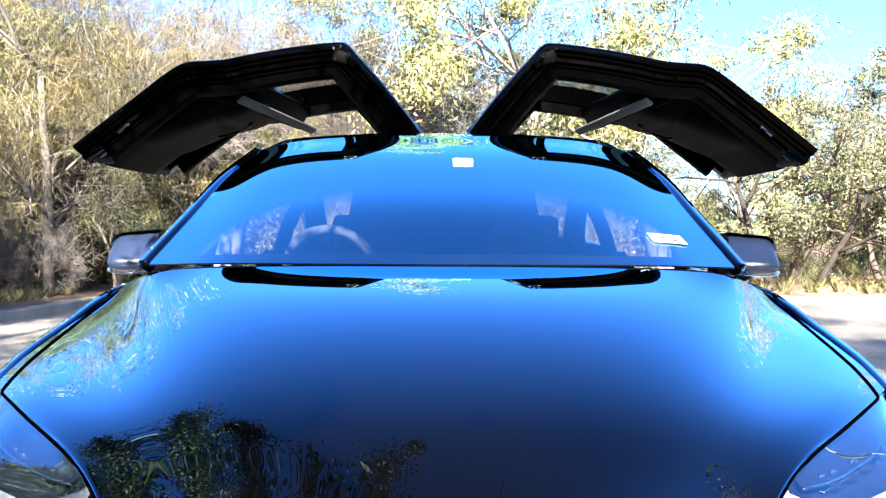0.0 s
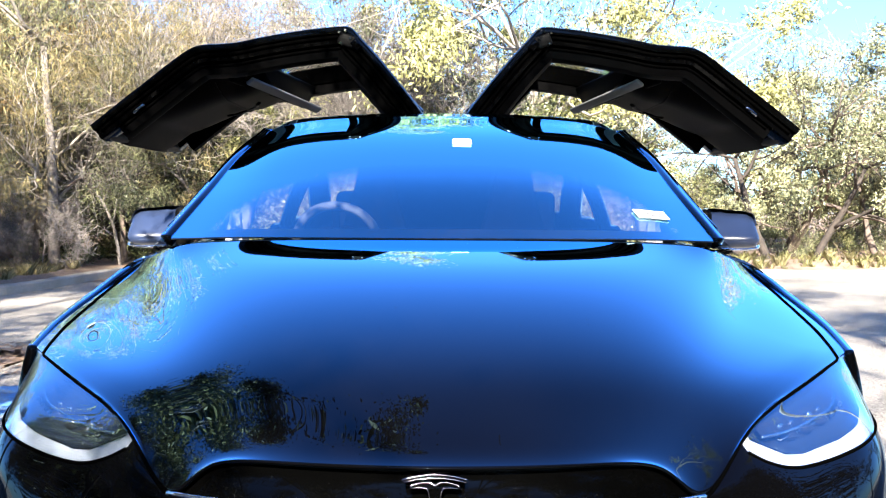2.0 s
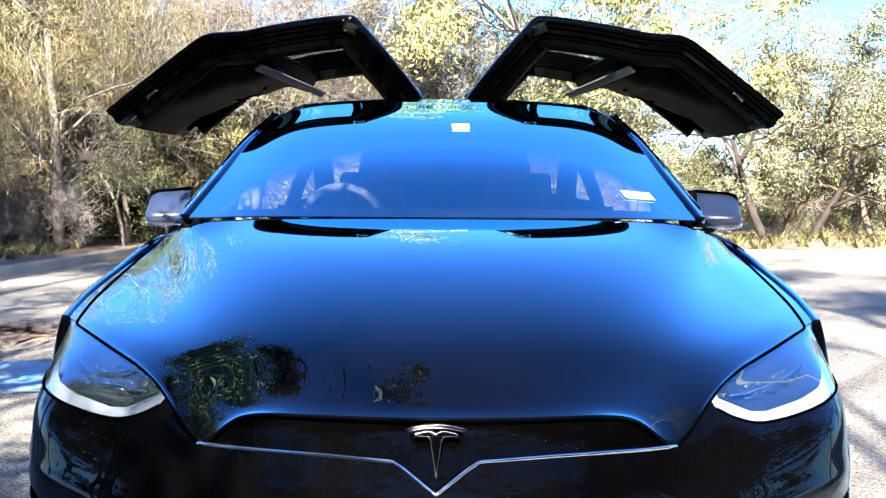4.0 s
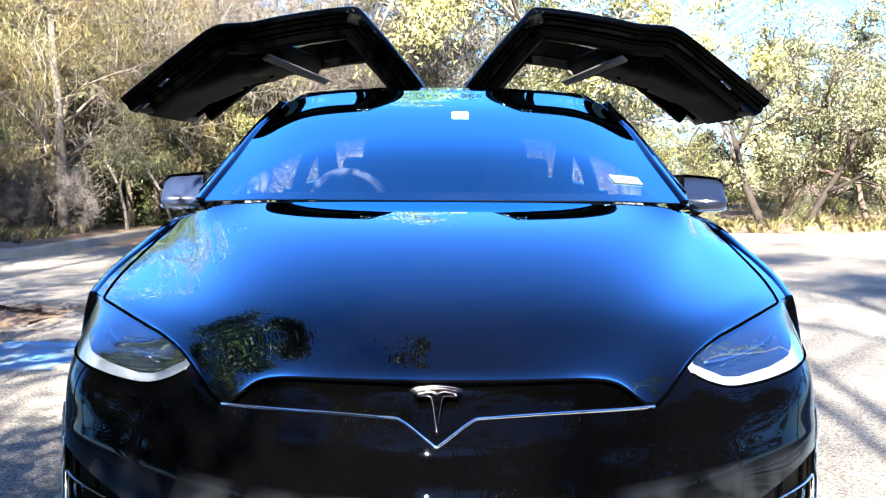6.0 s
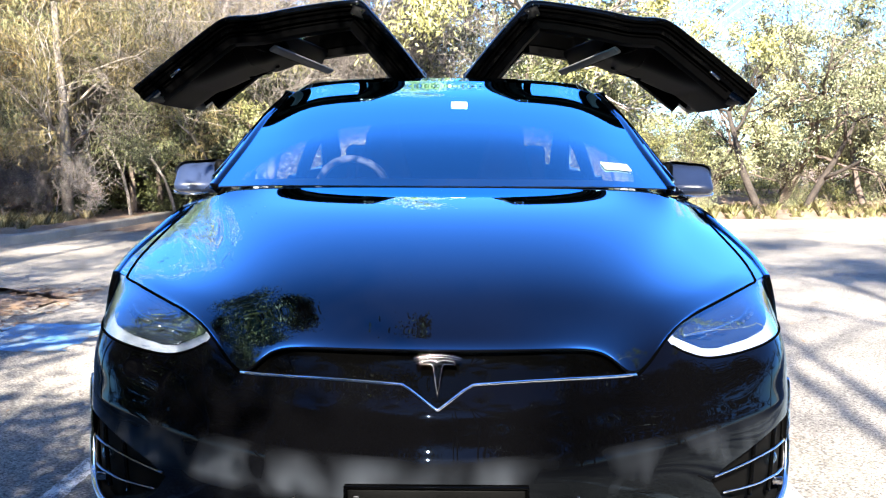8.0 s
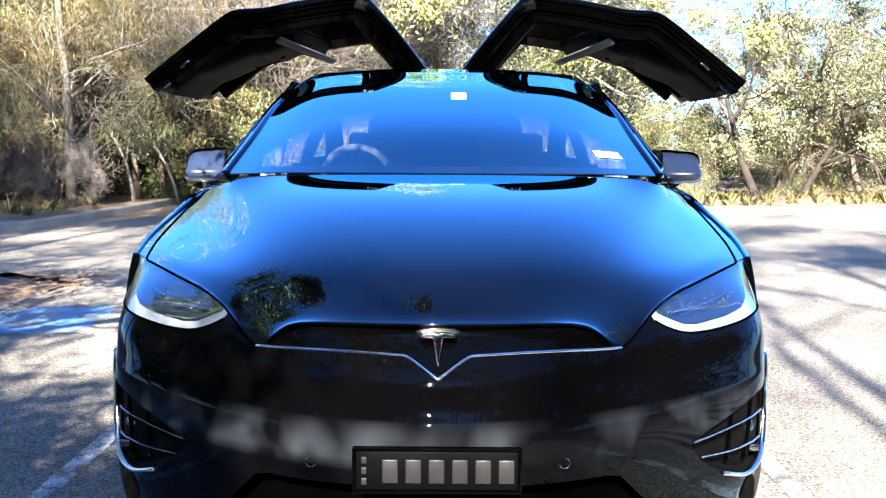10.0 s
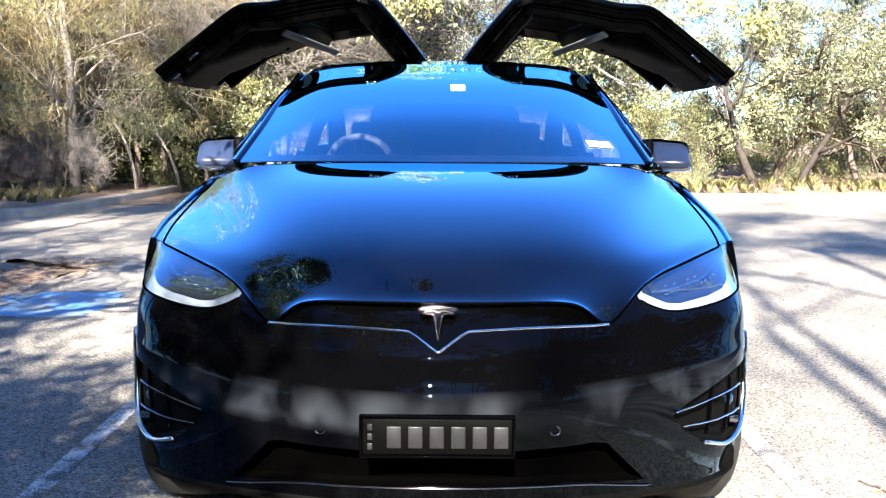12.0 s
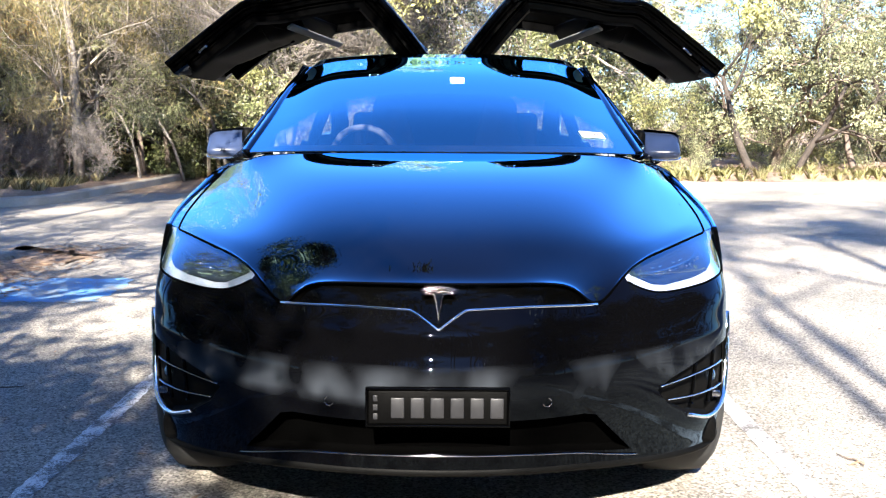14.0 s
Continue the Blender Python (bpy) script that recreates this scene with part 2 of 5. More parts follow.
def pipe(name, points, radius, mat, parent=None, label="", sides=8, closed=False, flat=1.0):
    v, f = tube(points, radius, sides, closed, flat)
    return mesh_ob(name, v, f, mat, parent, label)


def block(name, size, at, mat, parent=None, label="", bevel=0.01, rot=(0, 0, 0), segments=2):
    bm = bmesh.new()
    bmesh.ops.create_cube(bm, size=1.0)
    bmesh.ops.scale(bm, vec=size, verts=bm.verts)
    if bevel:
        bmesh.ops.bevel(bm, geom=bm.edges[:], offset=bevel, segments=segments, affect="EDGES", profile=0.5)
    bmesh.ops.transform(bm, matrix=pose(*at, *rot), verts=bm.verts)
    ob = part(name, bm, mat, parent, label)
    return ob


def inside(poly, x, z):
    hit = False
    for (x0, z0), (x1, z1) in zip(poly, poly[1:] + poly[:1]):
        if (z0 > z) != (z1 > z) and x < x0 + (z - z0) * (x1 - x0) / (z1 - z0):
            hit = not hit
    return hit


def cut_out(bm, poly, axes=(0, 2)):
    """Cuts the outline poly, given in two axes, into the sheet bm (on both sides of the car where x is one of them)."""
    a, b = axes
    for side in ((1, -1) if a == 0 else (1,)):
        pts = [(side * x, z) for x, z in poly]
        lo = [min(p[k] for p in pts) - 0.04 for k in (0, 1)]
        hi = [max(p[k] for p in pts) + 0.04 for k in (0, 1)]
        for (x0, z0), (x1, z1) in zip(pts, pts[1:] + pts[:1]):
            elo = (min(x0, x1) - 0.05, min(z0, z1) - 0.05)
            ehi = (max(x0, x1) + 0.05, max(z0, z1) + 0.05)
            fs = []
            for f in bm.faces:
                c = f.calc_center_median()
                if elo[0] < c[a] < ehi[0] and elo[1] < c[b] < ehi[1]:
                    fs.append(f)
            if not fs:
                continue
            geom = list({v for f in fs for v in f.verts}) + list({e for f in fs for e in f.edges}) + fs
            co, no = [0, 0, 0], [0, 0, 0]
            co[a], co[b] = x0, z0
            no[a], no[b] = z1 - z0, -(x1 - x0)
            bmesh.ops.bisect_plane(bm, geom=geom, plane_co=co, plane_no=no, dist=1e-5)


def take(bm, test):
    """A new sheet of the faces whose centres pass the test; they leave bm."""
    gone = [f for f in bm.faces if test(f.calc_center_median())]
    out = bmesh.new()
    seen = {}
    for f in gone:
        vs = []
        for v in f.verts:
            if v not in seen:
                seen[v] = out.verts.new(v.co)
            vs.append(seen[v])
        out.faces.new(vs)
    bmesh.ops.delete(bm, geom=gone, context="FACES")
    return out


def from_grid(g):
    bm = bmesh.new()
    r, c = g.shape[:2]
    vs = [bm.verts.new(v) for v in g.reshape(-1, 3).tolist()]
    for f in grid_faces(r, c):
        bm.faces.new([vs[k] for k in f])
    return bm


def sweep(line, profile, side=1):
    """Verts and faces of a bar: a closed profile (y, n) carried along a line (x, z); n is taken square to the line."""
    r = np.array(line, float)
    t = np.gradient(r, axis=0)
    t /= np.linalg.norm(t, axis=1)[:, None]
    nx, nz = -t[:, 1], t[:, 0]
    k = len(profile)
    v = [(side * (r[i, 0] + nx[i] * n), y, r[i, 1] + nz[i] * n) for i in range(len(r)) for y, n in profile]
    f = [(i * k + j, i * k + (j + 1) % k, (i + 1) * k + (j + 1) % k, (i + 1) * k + j) for i in range(len(r) - 1) for j in range(k)]
    f += [tuple(range(k))[::-1], tuple(range((len(r) - 1) * k, len(r) * k))]
    if side < 0:
        f = [q[::-1] for q in f]
    return v, f

# ---------------------------------------------------------------- the car: nose at y = 0, facing -y, middle line x = 0
car = thing("car", "glossy black electric car with both wing doors raised", "car")

# hood: front edge, waist and rear edge of one side, from the middle outwards
HOOD_FRONT = [(0, 0.10, 0.835), (0.25, 0.145, 0.830), (0.39, 0.198, 0.808), (0.463, 0.218, 0.760), (0.572, 0.352, 0.835), (0.712, 0.522, 0.877), (0.834, 0.675, 0.897), (0.955, 0.84, 0.912)]
HOOD_ROLL = [(0, 0.165, 0.873), (0.245, 0.210, 0.865), (0.40, 0.265, 0.838), (0.488, 0.298, 0.812), (0.590, 0.40, 0.854), (0.722, 0.565, 0.891), (0.845, 0.728, 0.912), (0.960, 0.89, 0.923)]
HOOD_BROW = [(0, 0.26, 0.920), (0.235, 0.295, 0.914), (0.39, 0.345, 0.894), (0.50, 0.405, 0.879), (0.60, 0.47, 0.881), (0.73, 0.61, 0.903), (0.853, 0.78, 0.925), (0.964, 0.96, 0.938)]
HOOD_WAIST = [(0, 0.42, 0.988), (0.225, 0.44, 0.985), (0.39, 0.48, 0.971), (0.52, 0.54, 0.948), (0.63, 0.62, 0.928), (0.755, 0.735, 0.928), (0.868, 0.89, 0.946), (0.968, 1.05, 0.955)]
HOOD_REAR1 = [(0, 0.80, 1.107), (0.26, 0.82, 1.104), (0.46, 0.87, 1.092), (0.63, 0.94, 1.056), (0.735, 1.02, 1.018), (0.82, 1.11, 1.005), (0.90, 1.20, 1.000), (0.962, 1.30, 1.003)]
HOOD_REAR = [(0, 1.13, 1.160), (0.28, 1.145, 1.159), (0.50, 1.180, 1.155), (0.68, 1.235, 1.145), (0.77, 1.285, 1.125), (0.84, 1.36, 1.100), (0.89, 1.45, 1.080), (0.935, 1.60, 1.070)]
hood_grid = loft([HOOD_FRONT, HOOD_ROLL, HOOD_BROW, HOOD_WAIST, HOOD_REAR1, HOOD_REAR], 121, 101, 240)
hood = sheet("hood", both(hood_grid), PAINT, car, thick=0.006)

for s in (1, -1):
    seam = hood_grid[1:, 114] + np.array((0, 0, 0.0005))
    pipe("hood_gap", np.vstack([hood_grid[0, 52:114] + np.array((0, -0.003, -0.004)), seam]) * np.array((s, 1, 1)), 0.0036, GAP, car, "dark shut line", sides=6)

# front end of one side, rows from the hood edge down, columns from the middle to the front wheel
N0 = [(0, 0.100, 0.832), (0.25, 0.145, 0.827), (0.39, 0.198, 0.805), (0.463, 0.218, 0.756), (0.572, 0.352, 0.832), (0.712, 0.522, 0.874), (0.834, 0.675, 0.894), (0.957, 0.84, 0.910)]
N1 = [(0, 0.085, 0.790), (0.25, 0.125, 0.782), (0.395, 0.180, 0.766), (0.478, 0.222, 0.752), (0.578, 0.300, 0.785), (0.735, 0.450, 0.815), (0.890, 0.610, 0.838), (0.970, 0.83, 0.855)]
N2 = [(0, 0.031, 0.720), (0.25, 0.075, 0.718), (0.40, 0.146, 0.714), (0.50, 0.208, 0.712), (0.615, 0.282, 0.722), (0.775, 0.413, 0.740), (0.925, 0.555, 0.752), (0.982, 0.82, 0.760)]
N3 = [(0, 0.017, 0.674), (0.25, 0.059, 0.674), (0.4, 0.129, 0.673), (0.51, 0.192, 0.671), (0.63, 0.265, 0.672), (0.79, 0.393, 0.676), (0.93, 0.538, 0.682), (0.984, 0.807, 0.688)]
SHELF_TOP = [(0, 0.002, 0.63), (0.25, 0.042, 0.63), (0.4, 0.11, 0.629), (0.51, 0.173, 0.628), (0.63, 0.249, 0.63), (0.79, 0.375, 0.634), (0.93, 0.526, 0.639), (0.984, 0.798, 0.645)]
SHELF = [(0, -0.017, 0.574), (0.25, 0.023, 0.574), (0.4, 0.092, 0.576), (0.51, 0.157, 0.579), (0.63, 0.234, 0.586), (0.79, 0.364, 0.59), (0.93, 0.52, 0.595), (0.983, 0.798, 0.6)]
N4 = [(0, 0.008, 0.470), (0.25, 0.044, 0.470), (0.40, 0.107, 0.468), (0.51, 0.168, 0.464), (0.63, 0.242, 0.455), (0.785, 0.356, 0.445), (0.925, 0.510, 0.435), (0.975, 0.76, 0.430)]
N5 = [(0, 0.050, 0.370), (0.25, 0.082, 0.368), (0.40, 0.140, 0.362), (0.51, 0.196, 0.352), (0.63, 0.268, 0.342), (0.78, 0.368, 0.335), (0.910, 0.510, 0.330), (0.960, 0.72, 0.325)]
N6 = [(0, 0.075, 0.300), (0.25, 0.105, 0.297), (0.40, 0.158, 0.290), (0.51, 0.212, 0.280), (0.63, 0.285, 0.268), (0.77, 0.380, 0.258), (0.890, 0.515, 0.252), (0.945, 0.70, 0.250)]
front_grid = loft([N0, N1, N2, N3, SHELF_TOP, SHELF, N4, N5, N6], 141, 131, 60)
nose = from_grid(both(front_grid)[:, ::-1])
LAMP = [(0.552, 0.83), (0.567, 0.806), (0.60, 0.789), (0.645, 0.773), (0.69, 0.766), (0.76, 0.766), (0.85, 0.775), (0.93, 0.790), (1.0, 0.805), (1.0, 1.0), (0.54, 1.0)]
GUIDE = [(0.580, 0.822), (0.655, 0.790), (0.70, 0.784), (0.80, 0.792), (0.865, 0.805), (0.893, 0.823), (0.908, 0.852), (0.926, 0.89), (0.938, 1.0), (0.56, 1.0)]
MOUTH = [(-0.01, 0.719), (0.0, 0.719), (0.042, 0.745), (0.068, 0.760), (0.100, 0.765), (0.27, 0.766), (0.464, 0.755), (0.464, 0.95), (-0.01, 0.95)]
VENT = [(0.655, 0.490), (0.70, 0.515), (0.79, 0.545), (0.885, 0.580), (0.945, 0.590), (0.942, 0.45), (0.925, 0.39), (0.86, 0.360), (0.762, 0.392), (0.695, 0.435)]
INTAKE = [(-0.01, 0.462), (0.0, 0.462), (0.416, 0.458), (0.455, 0.448), (0.579, 0.310), (0.345, 0.345), (0.0, 0.358), (-0.01, 0.358)]
for outline in (LAMP, MOUTH, VENT, INTAKE):
    cut_out(nose, outline)
lamps = {s: take(nose, lambda c: c.x * s > 0 and inside(LAMP, abs(c.x), c.z)) for s in (1, -1)}
mouth = take(nose, lambda c: inside(MOUTH, abs(c.x), c.z))
vents = {s: take(nose, lambda c: c.x * s > 0 and inside(VENT, abs(c.x), c.z)) for s in (1, -1)}
intake = take(nose, lambda c: inside(INTAKE, abs(c.x), c.z))
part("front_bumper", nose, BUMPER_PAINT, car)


def recess(bm, depth, shrink=1.0):
    """Pushes a cut-out piece back and closes its rim with walls."""
    rim = [e for e in bm.edges if e.is_boundary]
    made = bmesh.ops.extrude_edge_only(bm, edges=rim)
    outer = {v for v in made["geom"] if isinstance(v, bmesh.types.BMVert)}
    for v in bm.verts:
        if v not in outer:
            v.co.y += depth
    return bm


part("nose_panel", recess(mouth, 0.02), GLOSS_BLACK, car, "gloss black recessed nose panel")
part("air_intake", recess(intake, 0.06), GAP, car, "dark lower air intake")


def depth_at(x, z):
    """y of the front end's skin at a place of the elevation."""
    g = front_grid.reshape(-1, 3)
    d = np.hypot(g[:, 0] - abs(x), g[:, 2] - z)
    k = np.argsort(d)[:4]
    w = 1 / (d[k] + 1e-4)
    return float((g[k, 1] * w).sum() / w.sum())


def on_front(points, n, proud=0.004):
    """A smooth line drawn on the front end through places (x, z)."""
    line = spline([(x, 0, z) for x, z in points], n)
    for p in line:
        p[1] = depth_at(p[0], p[2]) - proud
    line[1:-1, 1] = (line[:-2, 1] + 2 * line[1:-1, 1] + line[2:, 1]) / 4
    return line


# head lamps
for s in (1, -1):
    lens = lamps[s]
    inner = lens.copy()
    cut_out(inner, GUIDE)
    well = take(inner, lambda c: inside(GUIDE, abs(c.x), c.z))
    lamp = part("head_lamp", lens, LAMP_GLASS, car, "clear swept-back head lamp with a white light strip")
    lamp.visible_shadow = False
    for v in inner.verts:
        v.co.y += 0.014
        v.co.z -= 0.002
    part("light_guide", recess(inner, 0.004), LENS_WHITE, lamp, "white daytime light strip")
    for v in well.verts:
        v.co.y += 0.014
    part("housing", recess(well, 0.05), LAMP_WELL, lamp, "dark lamp housing")
    brow = on_front([(s * 0.612, 0.818), (s * 0.68, 0.818), (s * 0.75, 0.826), (s * 0.81, 0.838), (s * 0.846, 0.856)], 28, -0.026)
    pipe("brow_trim", brow, 0.0036, REFLECTOR, lamp, "bright curved reflector edge", sides=6)
    upper = brow + np.array((s * -0.008, 0.026, 0.018))
    plate_grid = np.stack([brow, (brow + upper) / 2 + np.array((0, 0.004, 0)), upper])
    sheet("brow_plate", plate_grid, LAMP_PLATE, lamp, "smoked upper lamp pod")
    for k, t in enumerate((5, 8, 13, 16)):
        x, y, z = brow[t]
        block("emitter", (0.015, 0.008, 0.009), (x, y + 0.010, z + 0.012), REFLECTOR, lamp, "small square light emitter", bevel=0.002, rot=(0, -s * 14, s * 35), segments=1)
    for x, z, r in ((0.846, 0.838, 0.006), (0.832, 0.832, 0.005), (0.812, 0.826, 0.005), (0.796, 0.822, 0.004)):
        bm = bmesh.new()
        bmesh.ops.create_cone(bm, cap_ends=True, segments=16, radius1=r, radius2=r * 0.5, depth=0.02, matrix=pose(s * x, depth_at(x, z) + 0.04, z, -90, 0, 0))
        part("reflector", bm, REFLECTOR, lamp, smooth=False)
    for x, z in ((0.690, 0.805), (0.735, 0.810), (0.778, 0.818)):
        bm = bmesh.new()
        bmesh.ops.create_uvsphere(bm, u_segments=16, v_segments=8, radius=1.0, matrix=pose(s * x, depth_at(x, z) + 0.05, z) @ Matrix.Diagonal((0.017, 0.008, 0.011, 1)))
        part("projector_lens", bm, LAMP_PLATE, lamp, "dark rounded projector lens")
    for k in range(4):
        x = 0.67 + 0.038 * k
        z = 0.806 + 0.005 * k
        block("fin", (0.026, 0.012, 0.004), (s * x, depth_at(x, z) + 0.045, z), REFLECTOR, lamp, bevel=0.001, rot=(0, -s * 12, s * 35), segments=1)
    # dark gap round the lamp and along the hood
    pipe("lamp_seal", on_front([(s * x, z) for x, z in LAMP[1:8]] + [(s * 0.955, 0.80)], 40, -0.001), 0.004, GAP, car, sides=6)
    # corner vent with chrome surround and two blades
    vent = part("corner_vent", recess(vents[s], 0.05), PLASTIC, car, "dark bumper corner vent with chrome trim")
    pipe("vent_trim", on_front([(s * 0.962, 0.652), (s * 0.957, 0.592), (s * 0.954, 0.53), (s * 0.946, 0.45), (s * 0.925, 0.388), (s * 0.86, 0.358), (s * 0.77, 0.386)], 46, 0.004), 0.0125, CHROME, vent, "chrome surround", flat=0.6)
    for pts in ([(0.666, 0.498), (0.75, 0.506), (0.83, 0.516), (0.905, 0.526)], [(0.694, 0.450), (0.79, 0.444), (0.86, 0.446), (0.905, 0.449)]):
        # the left side's shade is put into darker metal on its blades
        pipe("vent_blade", on_front([(s * x, z) for x, z in pts], 24, 0.0), 0.0055, CHROME if s > 0 else DARK_CHROME, vent, "chrome blade", flat=0.5)
    for a, b in (((0.872, 0.565), (0.858, 0.400)), ((0.800, 0.540), (0.790, 0.410))):
        pipe("vent_post", on_front([(s * a[0], a[1]), (s * (a[0] + b[0]) / 2, (a[1] + b[1]) / 2), (s * b[0], b[1])], 12, -0.022), 0.006, GLOSS_BLACK, vent, "gloss black upright")
    x, z = 0.892, 0.415
    block("vent_clip", (0.030, 0.014, 0.022), (s * x, depth_at(x, z) + 0.018, z), DARK_CHROME, vent, "small bright clip", bevel=0.004)
    x, z = 0.865, 0.482
    bm = bmesh.new()
    bmesh.ops.create_uvsphere(bm, u_segments=20, v_segments=12, radius=0.02, matrix=pose(s * x, depth_at(x, z) + 0.04, z))
    part("fog_lamp", bm, LAMP_GLASS, vent, "small clear fog lamp")
    # parking sensor
    x, z = 0.304, 0.510
    pipe("sensor_ring", [(s * x + 0.0125 * math.cos(a), depth_at(x, z) - 0.001 + 0.003 * s * math.cos(a), z + 0.0125 * math.sin(a)) for a in np.linspace(0, 2 * math.pi, 18, endpoint=False)], 0.0016, DARK_CHROME, car, closed=True, sides=5)

# bright line across the nose with its dip, and the badge
chrome_side = [(0.004, 0.720), (0.042, 0.745), (0.068, 0.760), (0.100, 0.766), (0.27, 0.767), (0.461, 0.757)]
chrome_line = [(-x, z) for x, z in chrome_side[::-1]] + [(0.0, 0.719)] + chrome_side
pipe("nose_trim", on_front(chrome_line, 120, 0.002), 0.0042, CHROME, car, "thin chrome line with a pointed dip", sides=8)
tilt = 0.33


def badge_piece(name, outline, parent, label):
    """A thin plate of the badge, bowed like the nose, with a bright bevelled rim."""
    bm = bmesh.new()
    front = bm.faces.new([bm.verts.new((x, 0.060 + (z - 0.738) * tilt + 0.35 * x * x, z)) for x, z in outline])
    got = bmesh.ops.extrude_face_region(bm, geom=[front])
    for v in got["geom"]:
        if isinstance(v, bmesh.types.BMVert):
            v.co.y += 0.008
    ob = part(name, bm, GLOSS_BLACK, parent, label, smooth=False)
    pipe("badge_rim", [(x, 0.0585 + (z - 0.738) * tilt + 0.35 * x * x, z) for x, z in outline], 0.0010, DARK_CHROME, ob, "thin chrome outline", sides=6, closed=True)
    return ob


stem = [(-0.041, 0.8065), (-0.036, 0.8125), (-0.018, 0.8165), (-0.0085, 0.8165), (0.0, 0.811), (0.0085, 0.8165), (0.018, 0.8165), (0.036, 0.8125), (0.041, 0.8065), (0.026, 0.8085), (0.0135, 0.8075), (0.0095, 0.801), (0.0, 0.740), (-0.0095, 0.801), (-0.0135, 0.8075), (-0.026, 0.8085)]
badge = badge_piece("badge", stem, car, "smoked chrome badge on the nose")
cap = [(x, 0.8275 - 2.9 * x * x) for x in np.linspace(-0.052, 0.052, 13)] + [(x, 0.8225 - 2.6 * x * x) for x in np.linspace(0.049, -0.049, 13)]
badge_piece("badge_cap", cap, badge, "smoked chrome arc over the badge")

# number plate, its writing as plain bars
plate_y = -0.026
plate = new("number_plate")
plate.parent = car
tagged(plate, "black number plate in a dark frame")
block("plate_frame", (0.390, 0.014, 0.108), (0, plate_y, 0.520), GAP, plate, "dark plastic frame", bevel=0.004)
for size, at in (((0.390, 0.008, 0.006), (0, plate_y - 0.009, 0.571)), ((0.390, 0.008, 0.006), (0, plate_y - 0.009, 0.469)), ((0.006, 0.008, 0.096), (-0.192, plate_y - 0.009, 0.520)), ((0.006, 0.008, 0.096), (0.192, plate_y - 0.009, 0.520))):
    block("rim", size, at, GLOSS_BLACK, plate, bevel=0.002)
block("plate_field", (0.372, 0.004, 0.090), (0, plate_y - 0.008, 0.520), PLATE_FIELD, plate, "black embossed field", bevel=0.0015)
for k in range(6):
    block("character_bar", (0.036, 0.005, 0.056), (-0.108 + 0.0535 * k, plate_y - 0.0115, 0.519), PLATE_BAR, plate, "embossed grey bar", bevel=0.002)
for k in range(3):
    block("state_bar", (0.012, 0.004, 0.016), (-0.168, plate_y - 0.011, 0.545 - 0.025 * k), PLATE_BAR, plate, bevel=0.001)

# lower lip and splitter
# the lip's highlight, built in as a thin metal strip
pipe("lip_highlight", on_front([(-0.60, 0.288), (-0.35, 0.337), (0.0, 0.350), (0.35, 0.337), (0.60, 0.288)], 60, 0.003), 0.003, DARK_CHROME, car, "thin bright strip standing for the highlight on the lip", sides=6)
lip_edge = np.array([(p[0], p[1] + 0.012, p[2] - 0.006) for p in both(front_grid)[-1]])
pipe("splitter", lip_edge[::3], 0.018, PLASTIC, car, "black rubber lip", sides=6, flat=0.8)
under = both(front_grid)[-1]
sheet("under_tray", np.stack([under, under * np.array((0.96, 1, 1)) + np.array((0, 0.25, -0.02))]), PLASTIC, car)

# windscreen and roof, one side
W0 = [(0, 1.135, 1.163), (0.29, 1.150, 1.163), (0.56, 1.205, 1.161), (0.782, 1.31, 1.152)]
W1 = [(0, 1.45, 1.335), (0.28, 1.460, 1.331), (0.53, 1.500, 1.315), (0.732, 1.57, 1.285)]
W2 = [(0, 1.80, 1.478), (0.28, 1.810, 1.474), (0.52, 1.840, 1.456), (0.702, 1.88, 1.414)]
W3 = [(0, 2.20, 1.580), (0.26, 2.205, 1.576), (0.50, 2.225, 1.562), (0.664, 2.25, 1.530)]
screen_grid = loft([W0, W1, W2, W3], 71, 79)
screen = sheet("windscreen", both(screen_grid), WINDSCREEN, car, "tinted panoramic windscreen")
screen.visible_shadow = False
bottom = both(screen_grid)[:5].copy()
bottom[:, :, 1] += 0.006
bottom[:, :, 2] -= 0.004
sheet("lower_border", bottom, FRIT, screen, "black printed border")
for s in (1, -1):
    g = screen_grid[4:, 61:].copy() + np.array((0, 0.006, -0.004))
    sheet("side_border", g if s > 0 else mirrored(g), FRIT, screen, "black printed border")
    edge = screen_grid[:, -1]
    out = edge + np.array((0.024, 0.032, -0.008))
    pillar = np.stack([edge + np.array((-0.012, -0.004, 0.004)), (edge + out) / 2 + np.array((0.006, -0.012, 0.012)), out], axis=1)
    pillar[:, :, 0] *= s
    sheet("pillar", pillar if s > 0 else pillar[:, ::-1], PAINT, car, thick=0.03)
# cowl strip between hood and glass
cowl = both(loft([[(x, y - 0.004, z - 0.012) for x, y, z in HOOD_REAR], [(x * 0.95, y + 0.06, z - 0.010) for x, y, z in HOOD_REAR]], 40, 4))
sheet("cowl_panel", cowl, PLASTIC, car, "black plastic cowl")
# toll tag, paper label and sensor pod on the glass


def on_screen(x, z, lift):
    """A pose on the windscreen: x across, y up the glass, z out of it."""
    g = both(screen_grid)
    d = (g[:, :, 0] - x) ** 2 + (g[:, :, 2] - z) ** 2
    r, k = np.unravel_index(d.argmin(), d.shape)
    r, k = min(max(r, 1), g.shape[0] - 2), min(max(k, 1), g.shape[1] - 2)
    a = Vector(g[r, k + 1] - g[r, k - 1]).normalized()
    n = a.cross(Vector(g[r + 1, k] - g[r - 1, k])).normalized()
    u = n.cross(a)
    m = Matrix((a, u, n)).transposed().to_4x4()
    return Matrix.Translation(Vector(g[r, k]) + n * lift) @ m


